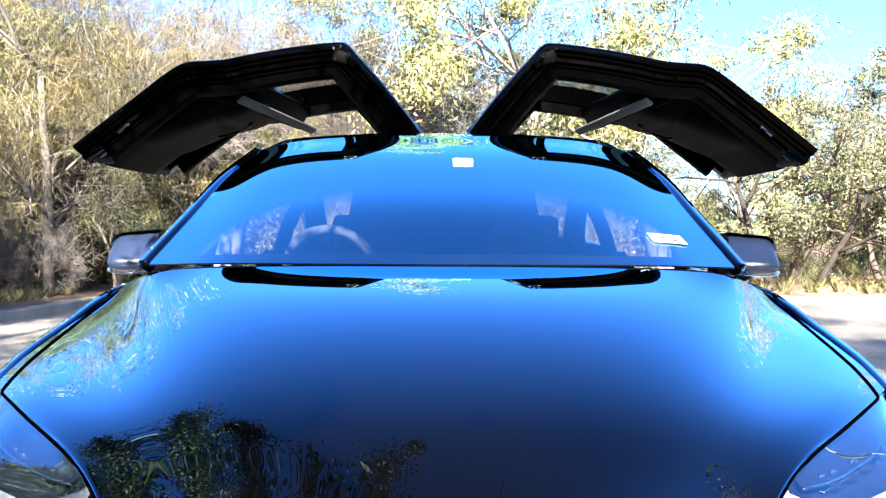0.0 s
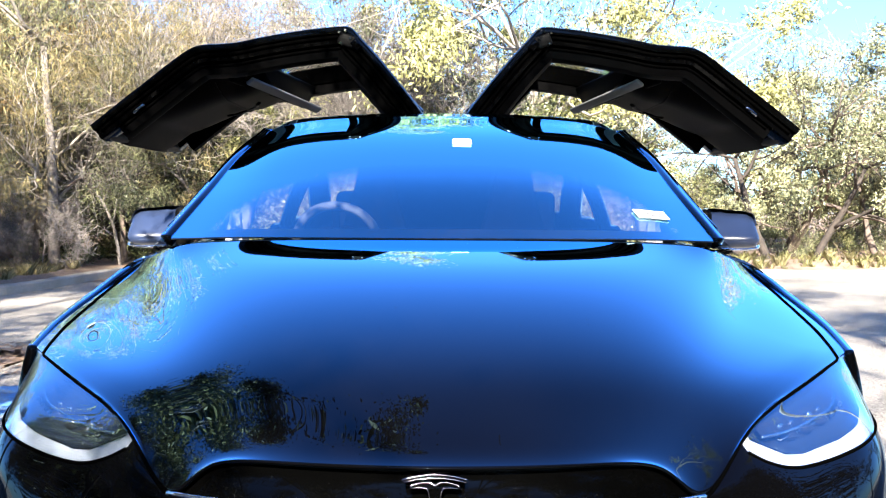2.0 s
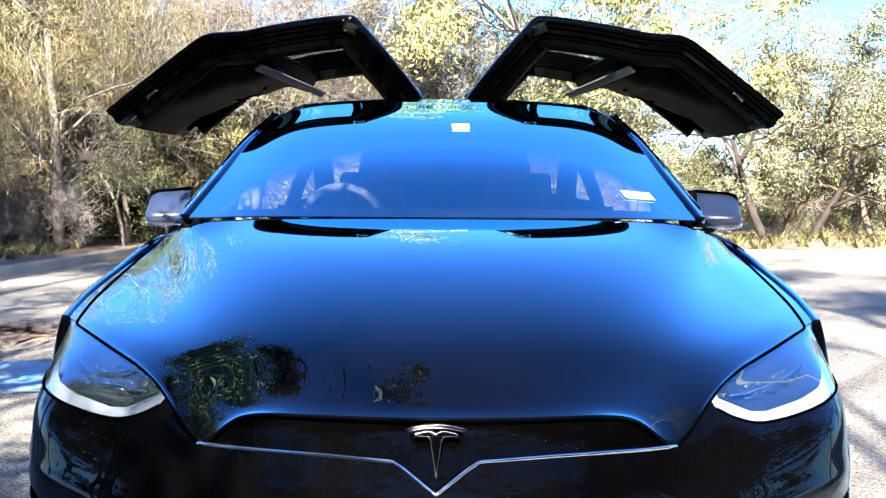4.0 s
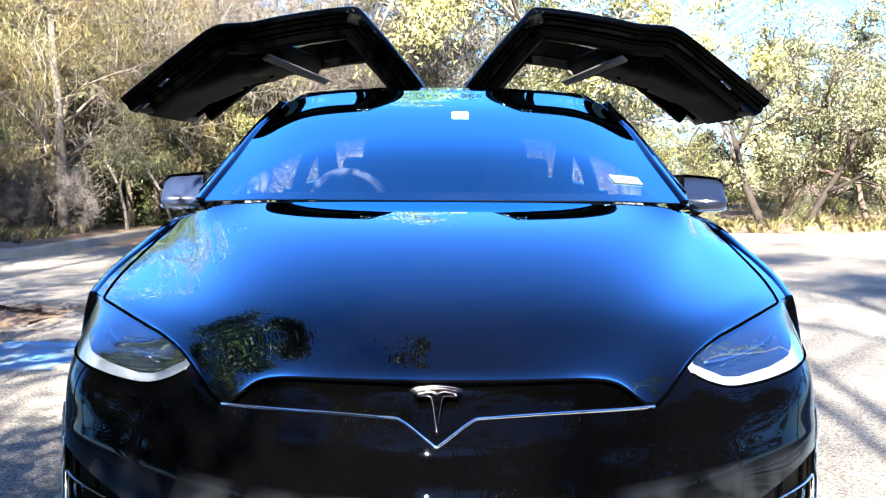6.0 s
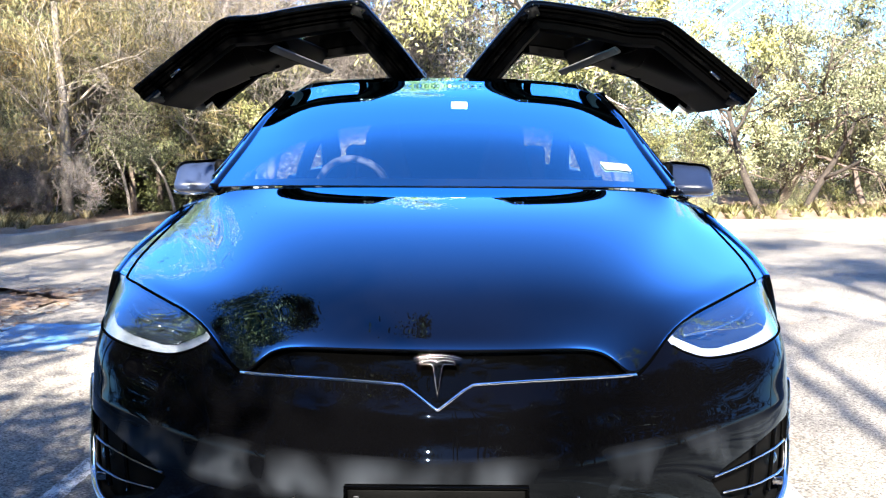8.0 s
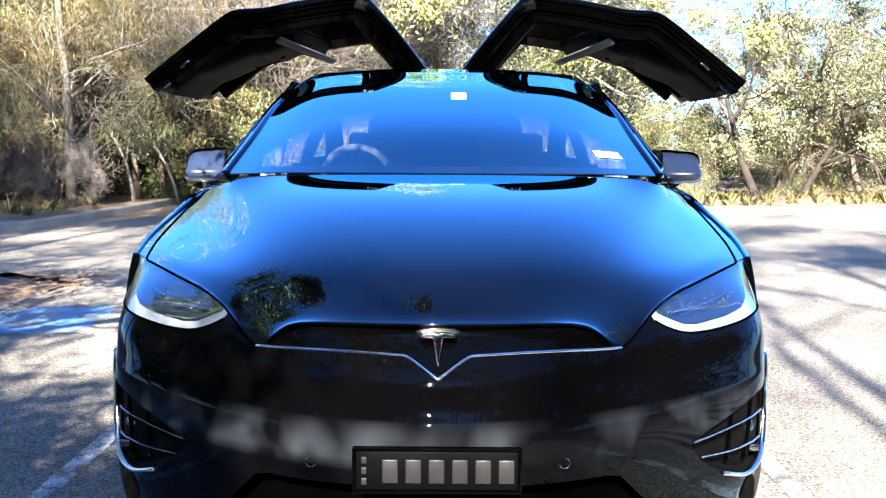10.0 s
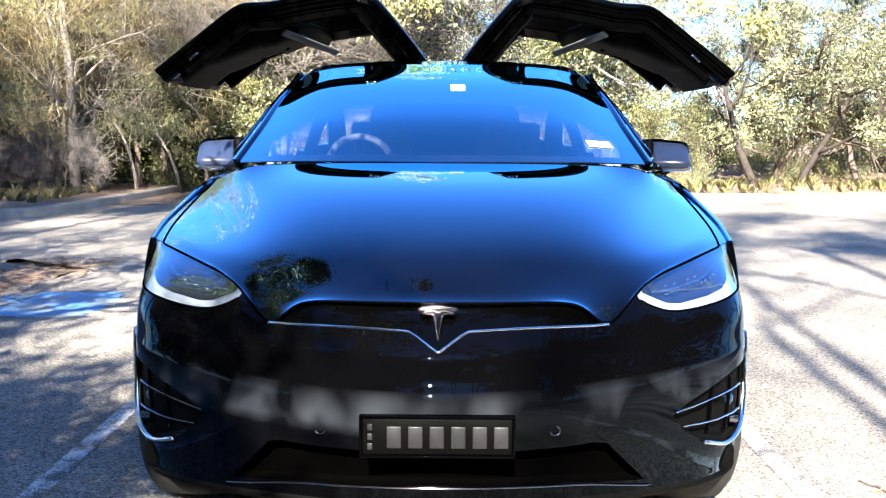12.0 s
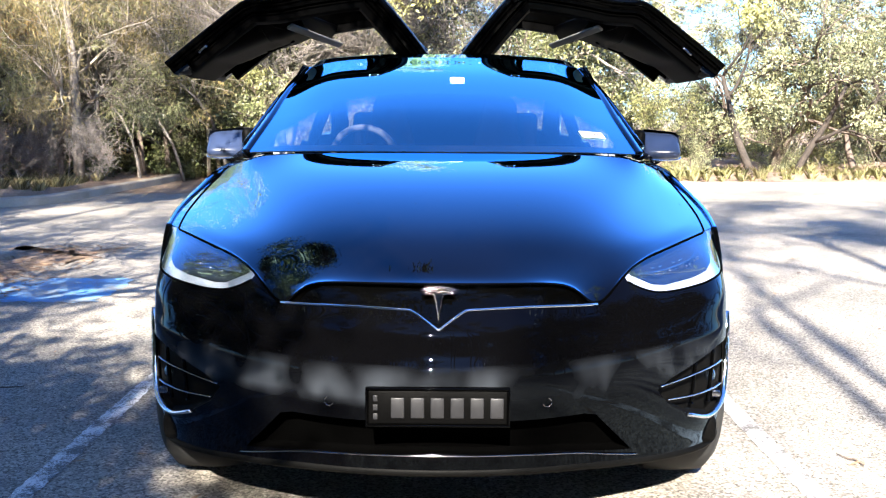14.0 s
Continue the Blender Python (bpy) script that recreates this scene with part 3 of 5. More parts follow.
def stick(name, size, x, z, lift, mat, label="", bevel=0.001, dx=0.0, dy=0.0):
    ob = block(name, size, (dx, dy, 0), mat, screen, label, bevel=bevel)
    ob.data.transform(on_screen(x, z, lift))
    return ob


stick("paper_label", (0.105, 0.046, 0.002), 0.595, 1.224, 0.004, PAPER, "white paper registration label")
for k in range(3):
    stick("print_bar", (0.075 - 0.02 * k, 0.004, 0.001), 0.595, 1.224, 0.0055, FRIT, "", 0, 0.005 * k, 0.013 - 0.011 * k)
stick("toll_tag", (0.062, 0.040, 0.010), 0.055, 1.452, 0.004, PAPER, "small white plastic tag", 0.003)
stick("tag_strip", (0.016, 0.070, 0.008), -0.118, 1.430, -0.012, PALE_TRIM, "pale strip behind the glass", 0.003)
block("sensor_pod", (0.14, 0.12, 0.04), (0.0, 1.86, 1.448), PLASTIC, screen, "dark sensor pod", bevel=0.02, rot=(25, 0, 0))
block("inner_mirror", (0.22, 0.03, 0.06), (0.0, 1.90, 1.43), PLASTIC, screen, "frameless inside mirror", bevel=0.012)

# rear half and cabin shell
ROOF0 = [(0, 2.20, 1.576), (0.26, 2.205, 1.572), (0.50, 2.225, 1.558), (0.661, 2.25, 1.526), (0.715, 2.30, 1.46)]
ROOF1 = [(0, 2.45, 1.614), (0.26, 2.45, 1.611), (0.50, 2.46, 1.599), (0.650, 2.47, 1.570), (0.725, 2.48, 1.47)]
roof = sheet("roof", both(loft([ROOF0, ROOF1], 30, 8)), PAINT, car, thick=0.05)
SPINE0 = [(0, 2.45, 1.614), (0.10, 2.45, 1.612)]
SPINE1 = [(0, 3.10, 1.650), (0.10, 3.10, 1.648)]
SPINE2 = [(0, 3.85, 1.645), (0.10, 3.85, 1.643)]
sheet("roof_spine", both(loft([SPINE0, SPINE1, SPINE2], 6, 14)), PAINT, car, thick=0.05)
R2 = [(0, 3.85, 1.645), (0.30, 3.85, 1.638), (0.52, 3.85, 1.612), (0.685, 3.85, 1.54), (0.80, 3.85, 1.40)]
R3 = [(0, 4.22, 1.626), (0.30, 4.22, 1.620), (0.54, 4.21, 1.590), (0.69, 4.20, 1.52), (0.81, 4.18, 1.38)]
R4 = [(0, 4.80, 1.250), (0.32, 4.78, 1.245), (0.55, 4.72, 1.225), (0.70, 4.65, 1.20), (0.84, 4.55, 1.16)]
tail = loft([R2, R3, R4], 30, 20)
sheet("rear_roof", both(tail[:10]), PAINT, car, thick=0.05)
sheet("rear_window", both(tail[9:, :24]), SIDE_GLASS, car, "dark tinted rear window")
for s in (1, -1):
    g = tail[9:, 23:].copy()
    sheet("rear_pillar", g if s > 0 else mirrored(g), PAINT, car, thick=0.03)

# tail below the rear window
T0 = [(0, 4.80, 1.250), (0.32, 4.78, 1.245), (0.55, 4.72, 1.225), (0.70, 4.65, 1.20), (0.84, 4.52, 1.16)]
T1 = [(0, 4.97, 1.22), (0.36, 4.95, 1.215), (0.60, 4.90, 1.21), (0.74, 4.84, 1.20), (0.88, 4.48, 1.16)]
sheet("tail_panel", both(loft([T0, T1], 20, 5)), PAINT, car, thick=0.02)
block("rear_seat_back", (1.30, 0.10, 0.62), (0, 4.28, 1.02), SEAT_LEATHER, car, "black rear seat back", bevel=0.04, rot=(-10, 0, 0))
# lower body side, one side: columns along the car, rows from the belt line down
S0 = [(0.953, 0.838, 0.911), (0.969, 1.05, 0.955), (0.964, 1.30, 1.003), (0.938, 1.60, 1.068), (0.93, 2.10, 1.09), (0.925, 2.56, 1.10), (0.93, 3.20, 1.11), (0.92, 3.86, 1.13), (0.86, 4.50, 1.17), (0.72, 4.86, 1.20), (0.0, 4.96, 1.22)]
S1 = [(0.963, 0.826, 0.856), (0.981, 1.05, 0.90), (0.984, 1.30, 0.93), (0.982, 1.60, 0.96), (0.982, 2.10, 0.97), (0.985, 2.56, 0.98), (0.99, 3.20, 0.99), (0.985, 3.86, 1.00), (0.92, 4.50, 1.02), (0.77, 4.88, 1.03), (0.0, 5.02, 1.04)]
S2 = [(0.975, 0.816, 0.76), (0.989, 1.05, 0.78), (0.990, 1.30, 0.78), (0.985, 1.60, 0.78), (0.985, 2.10, 0.78), (0.988, 2.56, 0.78), (0.995, 3.20, 0.78), (0.998, 3.86, 0.80), (0.94, 4.50, 0.80), (0.78, 4.90, 0.80), (0.0, 5.035, 0.80)]
S3 = [(0.976, 0.796, 0.60), (0.988, 1.05, 0.60), (0.985, 1.30, 0.58), (0.968, 1.60, 0.56), (0.968, 2.10, 0.56), (0.968, 2.56, 0.56), (0.978, 3.20, 0.56), (0.990, 3.86, 0.58), (0.93, 4.50, 0.58), (0.77, 4.87, 0.58), (0.0, 5.00, 0.58)]
S4 = [(0.945, 0.71, 0.26), (0.955, 1.05, 0.26), (0.950, 1.30, 0.25), (0.93, 1.60, 0.24), (0.93, 2.10, 0.24), (0.93, 2.56, 0.24), (0.94, 3.20, 0.24), (0.95, 3.86, 0.25), (0.88, 4.50, 0.26), (0.72, 4.80, 0.27), (0.0, 4.92, 0.27)]
side_grid = loft([S0, S1, S2, S3, S4], 160, 30)


def circle_outline(y, z, r, n=28):
    return [(y + r * math.cos(2 * math.pi * k / n), z + r * math.sin(2 * math.pi * k / n)) for k in range(n)]


ARCHES = [circle_outline(0.955, 0.365, 0.405), circle_outline(3.92, 0.365, 0.415)]
OPENING = [(2.58, 2.0), (2.58, 0.42), (2.75, 0.36), (3.35, 0.36), (3.55, 0.62), (3.80, 0.88), (3.84, 2.0)]
for s in (1, -1):
    g = side_grid if s > 0 else mirrored(side_grid)
    bm = from_grid(g)
    for outline in ARCHES + [OPENING]:
        cut_out(bm, outline, (1, 2))
    take(bm, lambda c: any(inside(o, c.y, c.z) for o in ARCHES + [OPENING]) and abs(c.x) > 0.5).free()
    for name, a, b in (("fender", 0.0, 1.58), ("front_door", 1.58, 2.56)):
        cut_out(bm, [(b, 0.30 if name == "front_door" else 0.0), (b, 1.3), (b - 0.001, 1.3)], (1, 2))
        panel = part(name, take(bm, lambda c: c.y < b), PAINT, car)
        sol = panel.modifiers.new("thickness", "SOLIDIFY")
        sol.thickness, sol.offset = 0.02, -1.0
    panel = part("rear_quarter", bm, PAINT, car)
    sol = panel.modifiers.new("thickness", "SOLIDIFY")
    sol.thickness, sol.offset = 0.02, -1.0
    # front side window with its frame, and the pillar behind it
    lower = spline([(s * 0.915, 1.56, 1.085), (s * 0.925, 2.1, 1.10), (s * 0.92, 2.52, 1.11)], 12)
    upper = spline([(s * 0.835, 1.56, 1.17), (s * 0.735, 2.00, 1.40), (s * 0.705, 2.46, 1.47)], 12)
    g = np.stack([lower, (lower + upper) / 2 + np.array((s * 0.015, 0, 0)), upper])
    pane = sheet("side_window", g if s < 0 else g[:, ::-1], SIDE_GLASS, car, "tinted front side window")
    pane.visible_shadow = False
    pipe("window_frame", upper, 0.02, PAINT, car)
    pipe("centre_pillar", spline([(s * 0.92, 2.55, 0.45), (s * 0.925, 2.55, 1.10), (s * 0.80, 2.52, 1.36), (s * 0.69, 2.47, 1.53)], 14), 0.045, PAINT, car)
    pipe("rear_door_frame", spline([(s * 0.90, 3.86, 1.05), (s * 0.80, 3.87, 1.33), (s * 0.63, 3.87, 1.55), (s * 0.12, 3.86, 1.64)], 14), 0.04, PAINT, car)
    # mirror
    bm = bmesh.new()
    bmesh.ops.create_uvsphere(bm, u_segments=32, v_segments=20, radius=1.0)
    for v in bm.verts:
        d = Vector(v.co)
        k = (abs(d.x) ** 5 + abs(d.y) ** 3 + abs(d.z) ** 5) ** (-1 / 4.4)
        d *= k
        out = (d.x + 1) / 2
        v.co = (s * (1.000 + 0.090 * d.x), 1.93 + 0.075 * d.y + 0.035 * (1 - out) + 0.06 * max(0.0, d.z + 0.5) * (d.y < 0), 1.168 + d.z * (0.060 + 0.012 * (1 - out)) + 0.006 * (1 - out))
    if s < 0:
        bmesh.ops.reverse_faces(bm, faces=bm.faces)
    mirror = part("wing_mirror", bm, MIRROR_CAP, car, "black door mirror with sky sheen in its colour and a chrome lower strip")
    pipe("mirror_trim", spline([(s * 0.945, 1.885, 1.107), (s * 1.01, 1.864, 1.103), (s * 1.070, 1.88, 1.107), (s * 1.094, 1.925, 1.114)], 16), 0.007, CHROME, mirror, "chrome strip with indicator lamp", flat=0.6)
    block("inner_shell", (0.045, 0.13, 0.14), (s * 0.905, 1.955, 1.17), PLASTIC, mirror, "black inner shell", bevel=0.02)
    pipe("mirror_arm", [(s * 0.90, 1.96, 1.075), (s * 0.97, 1.95, 1.085), (s * 1.03, 1.95, 1.12)], [0.035, 0.03, 0.03], PLASTIC, mirror, flat=0.5)
    pipe("fender_trim", spline([(s * 0.93, 1.66, 1.078), (s * 0.93, 2.1, 1.093), (s * 0.925, 2.55, 1.103)], 10), 0.006, CHROME, car, sides=6)

# closed underside, cabin floor, firewall
block("underbody", (1.80, 4.3, 0.10), (0, 2.60, 0.30), PLASTIC, car, bevel=0.03)
block("bulkhead", (1.70, 0.06, 0.70), (0, 1.50, 0.68), PLASTIC, car, bevel=0.01)
block("inner_nose", (1.30, 0.10, 0.42), (0, 0.48, 0.52), PLASTIC, car, bevel=0.02)
block("cargo_floor", (1.40, 1.0, 0.30), (0, 4.32, 0.62), TRIM, car, bevel=0.03)

# wheels
def make_wheel(x, y, s):
    z, r, w = 0.362, 0.362, 0.265
    prof = [(-w / 2, r * 0.66), (-w / 2, r * 0.90), (-w / 2 + 0.03, r * 0.985), (0, r), (w / 2 - 0.03, r * 0.985), (w / 2, r * 0.90), (w / 2, r * 0.66)]
    n = 40
    v = [(a, q * math.cos(2 * math.pi * k / n), q * math.sin(2 * math.pi * k / n)) for k in range(n) for a, q in prof]
    m = len(prof)
    f = [(k * m + j, k * m + j + 1, ((k + 1) % n) * m + j + 1, ((k + 1) % n) * m + j) for k in range(n) for j in range(m - 1)]
    tyre = mesh_ob("tyre", v, f, RUBBER, None)
    wheel = new("wheel")
    wheel.parent = car
    wheel.location = (x, y, z)
    tyre.parent = wheel
    rim, rim_f = tube([(0.0 * s, 0.235 * math.cos(a), 0.235 * math.sin(a)) for a in np.linspace(0, 2 * math.pi, 40, endpoint=False)], 0.03, 8, True)
    rim = rim * np.array((3.6, 1, 1))
    mesh_ob("rim", rim, rim_f, ALLOY, wheel)
    for k in range(10):
        a = 2 * math.pi * k / 10
        pipe("spoke", [(s * 0.075, 0.04 * math.cos(a), 0.04 * math.sin(a)), (s * 0.10, 0.14 * math.cos(a + 0.1), 0.14 * math.sin(a + 0.1)), (s * 0.095, 0.235 * math.cos(a), 0.235 * math.sin(a))], 0.016, ALLOY, wheel, sides=6)
    block("hub", (0.06, 0.09, 0.09), (s * 0.07, 0, 0), ALLOY, wheel, bevel=0.03)
    return wheel


for s in (1, -1):
    make_wheel(s * 0.835, 0.955, s)
    make_wheel(s * 0.835, 3.92, s)

# ---------------------------------------------------------------- raised wing doors
# line of the door's skin in x, z: from the roof hinge over the knee to the tip
RAIL = spline([(0.075, 1.605), (0.145, 1.698), (0.26, 1.838), (0.345, 1.932), (0.382, 1.972), (0.415, 1.984), (0.50, 1.978), (0.62, 1.962), (0.76, 1.938), (0.86, 1.917), (0.93, 1.910), (1.01, 1.905), (1.06, 1.888), (1.12, 1.848), (1.215, 1.775), (1.353, 1.668), (1.474, 1.572)], 113)
LEG, KNEE, SILL = (int(np.argmax(RAIL[:, 0] >= x)) for x in (0.345, 0.46, 0.80))


def hard(ob):
    """Smooth faces with sharp edges where they turn."""
    ob.data.set_sharp_from_angle(angle=radians(35))
    return ob


def beside(k, n):
    """A place (x, z) beside the rail: n metres out of the door's skin, at step k."""
    t = RAIL[min(k + 1, len(RAIL) - 1)] - RAIL[max(k - 1, 0)]
    t = t / np.linalg.norm(t)
    return RAIL[k][0] - t[1] * n, RAIL[k][1] + t[0] * n


for s in (1, -1):
    door = new("wing_door")
    door.parent = car
    tagged(door, "raised black wing door, folded at its upper hinge")
    for name, a, b in (("front_frame", 2.585, 1), ("rear_frame", 3.76, -1)):
        # stepped flange of painted metal: outer skin, gutter, inner lip
        prof = [(a + b * 0.03, 0.004), (a + b * 0.004, -0.003), (a, -0.012), (a, -0.030), (a + b * 0.018, -0.034), (a + b * 0.020, -0.052), (a + b * 0.006, -0.058), (a + b * 0.008, -0.072), (a + b * 0.05, -0.082), (a + b * 0.12, -0.08), (a + b * 0.12, 0.004)]
        v, f = sweep(RAIL, prof if b > 0 else prof[::-1], s)
        hard(mesh_ob(name, v, f, GLOSS_BLACK, door))
        prof = [(a + b * 0.030, -0.080), (a + b * 0.020, -0.094), (a + b * 0.030, -0.124), (a + b * 0.075, -0.135), (a + b * 0.11, -0.128), (a + b * 0.11, -0.080)]
        v, f = sweep(RAIL[2:-4], prof if b > 0 else prof[::-1], s)
        hard(mesh_ob("frame_trim", v, f, DOOR_TRIM, door, "dark grey moulded frame trim"))
        line = [(s * x, a + b * 0.012, z) for x, z in (beside(k, -0.043) for k in range(1, len(RAIL) - 1))]
        pipe("seal", line, 0.0075, GAP, door, "black rubber seal", sides=6)
        line = [(s * x, a + b * 0.018, z) for x, z in (beside(k, -0.088) for k in range(3, len(RAIL) - 5))]
        pipe("inner_seal", line, 0.006, GAP, door, "thin inner rubber seal", sides=6)
    y0, y1 = 2.69, 3.655
    for name, k0, k1, mat, label in (("roof_pane", 2, LEG, SIDE_GLASS, "tinted glass panel of the door's roof half"), ("window_pane", KNEE, SILL, SIDE_GLASS, "tinted door window")):
        v, f = sweep(RAIL[k0:k1 + 1], [(y0, -0.004), (y1, -0.004), (y1, -0.010), (y0, -0.010)], s)
        hard(mesh_ob(name, v, f, mat, door, label)).visible_shadow = False
    v, f = sweep(RAIL[LEG:KNEE + 1], [(y0, -0.002), (y1, -0.002), (y1, -0.075), (y0, -0.075)], s)
    hard(mesh_ob("knee_beam", v, f, PAINT, door))
    body = RAIL[SILL:]
    v, f = sweep(body, [(y0, 0.0), (y1, 0.0), (y1, -0.03), (y0, -0.03)], s)
    hard(mesh_ob("outer_skin", v, f, PAINT, door))
    # padded inner liner, fuller in the middle and thinning to the tip
    n = len(body)
    t = np.gradient(body, axis=0)
    t /= np.linalg.norm(t, axis=1)[:, None]
    rows = []
    for k in range(n):
        u = k / (n - 1)
        bulge = 0.085 + 0.115 * math.sin(math.pi * min(1, 0.12 + u * 1.02)) ** 0.7 if u < 0.86 else 0.085 + 0.05 * (1 - u)
        row = []
        for w in np.linspace(0, 1, 13):
            drop = 0.03 + (bulge - 0.03) * min(1.0, 5 * min(w, 1 - w)) ** 0.6
            row.append((s * (body[k, 0] + t[k, 1] * drop), y0 - 0.02 + (y1 - y0 + 0.04) * w, body[k, 1] - t[k, 0] * drop))
        rows.append(row)
    g = np.array(rows)
    sheet("inner_liner", g if s < 0 else g[:, ::-1], DOOR_TRIM, door, "dark padded door liner")
    # sculpted pocket line and pull on the liner
    arc = [(s * x, y0 + (y1 - y0) * w, z - 0.004) for x, z, w in ((*beside(SILL + int((n - 8) * u), -0.165 - 0.03 * math.sin(math.pi * u)), 0.25 + 0.5 * math.sin(math.pi * u)) for u in np.linspace(0.18, 0.78, 16))]
    pipe("door_pull", arc, 0.010, PLASTIC, door, "moulded door pull", sides=6, flat=0.6)
    block("arm_ledge", (0.040, 1.0, 0.016), (s * 0.746, 3.17, 1.754), PALE_TRIM, door, "grey padded ledge under the window", bevel=0.006, rot=(-2, s * 38, s * 7.8))
    block("ledge_panel", (0.13, 1.0, 0.03), (s * 0.800, 3.17, 1.815), DOOR_TRIM, door, "dark panel below the window", bevel=0.012, rot=(-2, s * 62, s * 7.8))
    block("knee_hinge", (0.07, 0.05, 0.05), (s * 0.405, 2.60, 1.925), PLASTIC, door, "black knee hinge", bevel=0.008, rot=(0, -s * 20, 0))
    block("hinge_cover", (0.045, 0.03, 0.03), (s * 0.365, 2.580, 1.905), GLOSS_BLACK, door, "small gloss black hinge cover", bevel=0.006, rot=(0, -s * 48, 0))
    for dx, dz in ((0.0, 0.018), (0.026, 0.014), (-0.022, -0.012), (0.02, -0.03)):
        bm = bmesh.new()
        bmesh.ops.create_cone(bm, cap_ends=True, segments=10, radius1=0.006, radius2=0.005, depth=0.012, matrix=pose(s * (0.41 + dx), 2.576, 1.942 + dz, 90, 0, 0))
        part("bolt", bm, CHROME, door, "bright bolt", smooth=False)
    x, z = beside(len(RAIL) - 10, -0.075)
    block("catch", (0.06, 0.05, 0.016), (s * x, 2.605, z), DARK_CHROME, door, "metal latch", bevel=0.006, rot=(0, s * 38, 0))
    x, z = beside(len(RAIL) - 2, -0.045)
    block("tip_buffer", (0.05, 1.08, 0.075), (s * x, 3.17, z), RUBBER, door, "black rubber lower edge", bevel=0.018, rot=(0, s * 38, 0))
    # hinge arm that joins leg and roof
    pipe("hinge_arm", [(s * 0.10, 2.66, 1.63), (s * 0.17, 2.66, 1.70), (s * 0.24, 2.66, 1.79)], 0.02, DARK_CHROME, door, sides=8)

# ---------------------------------------------------------------- cabin
hard(block("roof_header", (1.26, 0.14, 0.06), (0, 2.47, 1.535), TRIM, car, "dark headliner beam", bevel=0.03))
block("spine_liner", (0.36, 1.36, 0.07), (0, 3.16, 1.565), TRIM, car, bevel=0.02)
dash = both(loft([[(0, 1.30, 1.115), (0.4, 1.36, 1.115), (0.78, 1.55, 1.10)], [(0, 1.58, 1.135), (0.4, 1.60, 1.13), (0.82, 1.72, 1.10)], [(0, 1.80, 1.09), (0.4, 1.80, 1.085), (0.84, 1.84, 1.06)], [(0, 1.84, 0.85), (0.4, 1.84, 0.85), (0.84, 1.86, 0.85)]], 20, 20))
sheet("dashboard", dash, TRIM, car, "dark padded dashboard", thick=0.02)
wheel_c = Vector((-0.36, 1.86, 1.122))
m = pose(*wheel_c, -64, 0, 0)
ring = [m @ Vector((0.138 * math.cos(a), 0.138 * math.sin(a), 0)) for a in np.linspace(0, 2 * math.pi, 48, endpoint=False)]
steer = pipe("steering_wheel", ring, 0.0155, WHEEL_RIM, car, "grey-black leather steering wheel", closed=True, sides=10)
for a in (0, 180, 270):
    pipe("spoke", [wheel_c, m @ Vector((0.135 * math.cos(radians(a)), 0.135 * math.sin(radians(a)), 0))], 0.014, SEAT_LEATHER, steer, flat=0.5)
block("wheel_hub", (0.13, 0.05, 0.11), wheel_c, SEAT_LEATHER, steer, bevel=0.02, rot=(26, 0, 0))
block("screen_display", (0.27, 0.02, 0.40), (0.0, 1.81, 0.90), GLOSS_BLACK, car, "large dark centre screen", bevel=0.008, rot=(-12, 0, 0))


def make_seat(x, y, top, wide):
    seat = new("seat")
    seat.parent = car
    tagged(seat, "black leather seat with a fixed headrest")
    back = loft([[(-wide, 0.0, 0.55), (0, -0.05, 0.55), (wide, 0.0, 0.55)], [(-wide, 0.05, 0.85), (0, 0.0, 0.85), (wide, 0.05, 0.85)], [(-wide * 0.82, 0.12, 1.10), (0, 0.08, 1.11), (wide * 0.82, 0.12, 1.10)], [(-wide * 0.50, 0.15, top - 0.12), (0, 0.12, top - 0.10), (wide * 0.50, 0.15, top - 0.12)], [(-wide * 0.38, 0.17, top - 0.02), (0, 0.14, top), (wide * 0.38, 0.17, top - 0.02)]], 12, 24)
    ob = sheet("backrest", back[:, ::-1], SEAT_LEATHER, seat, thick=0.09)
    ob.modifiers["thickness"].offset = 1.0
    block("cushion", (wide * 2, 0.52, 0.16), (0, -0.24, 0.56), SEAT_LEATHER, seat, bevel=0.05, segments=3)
    block("pedestal", (wide * 1.2, 0.40, 0.20), (0, -0.20, 0.40), PLASTIC, seat, bevel=0.03)
    seat.location = (x, y, 0)
    return seat


for s in (1, -1):
    make_seat(s * 0.27, 2.22, 1.42, 0.17)
# top and width fitted to the dark shape the camera sees through the windscreen
bench = new("rear_seat_row")
bench.parent = car
tagged(bench, "black leather second seat row, its outline fitted to the camera's view")
g = loft([[(-0.44, 0, 0.55), (0, -0.04, 0.55), (0.44, 0, 0.55)], [(-0.44, 0.05, 1.0), (0, 0.02, 1.0), (0.44, 0.05, 1.0)], [(-0.44, 0.10, 1.30), (0, 0.08, 1.30), (0.44, 0.10, 1.30)], [(-0.42, 0.13, 1.40), (0, 0.11, 1.42), (0.42, 0.13, 1.40)], [(-0.34, 0.14, 1.44), (0, 0.12, 1.455), (0.34, 0.14, 1.44)]], 20, 30)
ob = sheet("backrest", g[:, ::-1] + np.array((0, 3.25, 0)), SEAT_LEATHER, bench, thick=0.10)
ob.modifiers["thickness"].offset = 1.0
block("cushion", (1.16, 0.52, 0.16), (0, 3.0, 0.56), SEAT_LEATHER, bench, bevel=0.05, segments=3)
for s in (1, -1):
    pipe("seat_belt", spline([(s * 0.80, 2.50, 1.40), (s * 0.84, 2.47, 1.20), (s * 0.80, 2.42, 1.0), (s * 0.70, 2.40, 0.80)], 16), 0.022, LINING, car, "grey seat belt", sides=6, flat=0.15)
    pipe("pillar_trim", spline([(s * 0.86, 2.53, 1.05), (s * 0.80, 2.51, 1.30), (s * 0.70, 2.46, 1.46)], 12), 0.05, LINING, car, "grey pillar lining", sides=8)

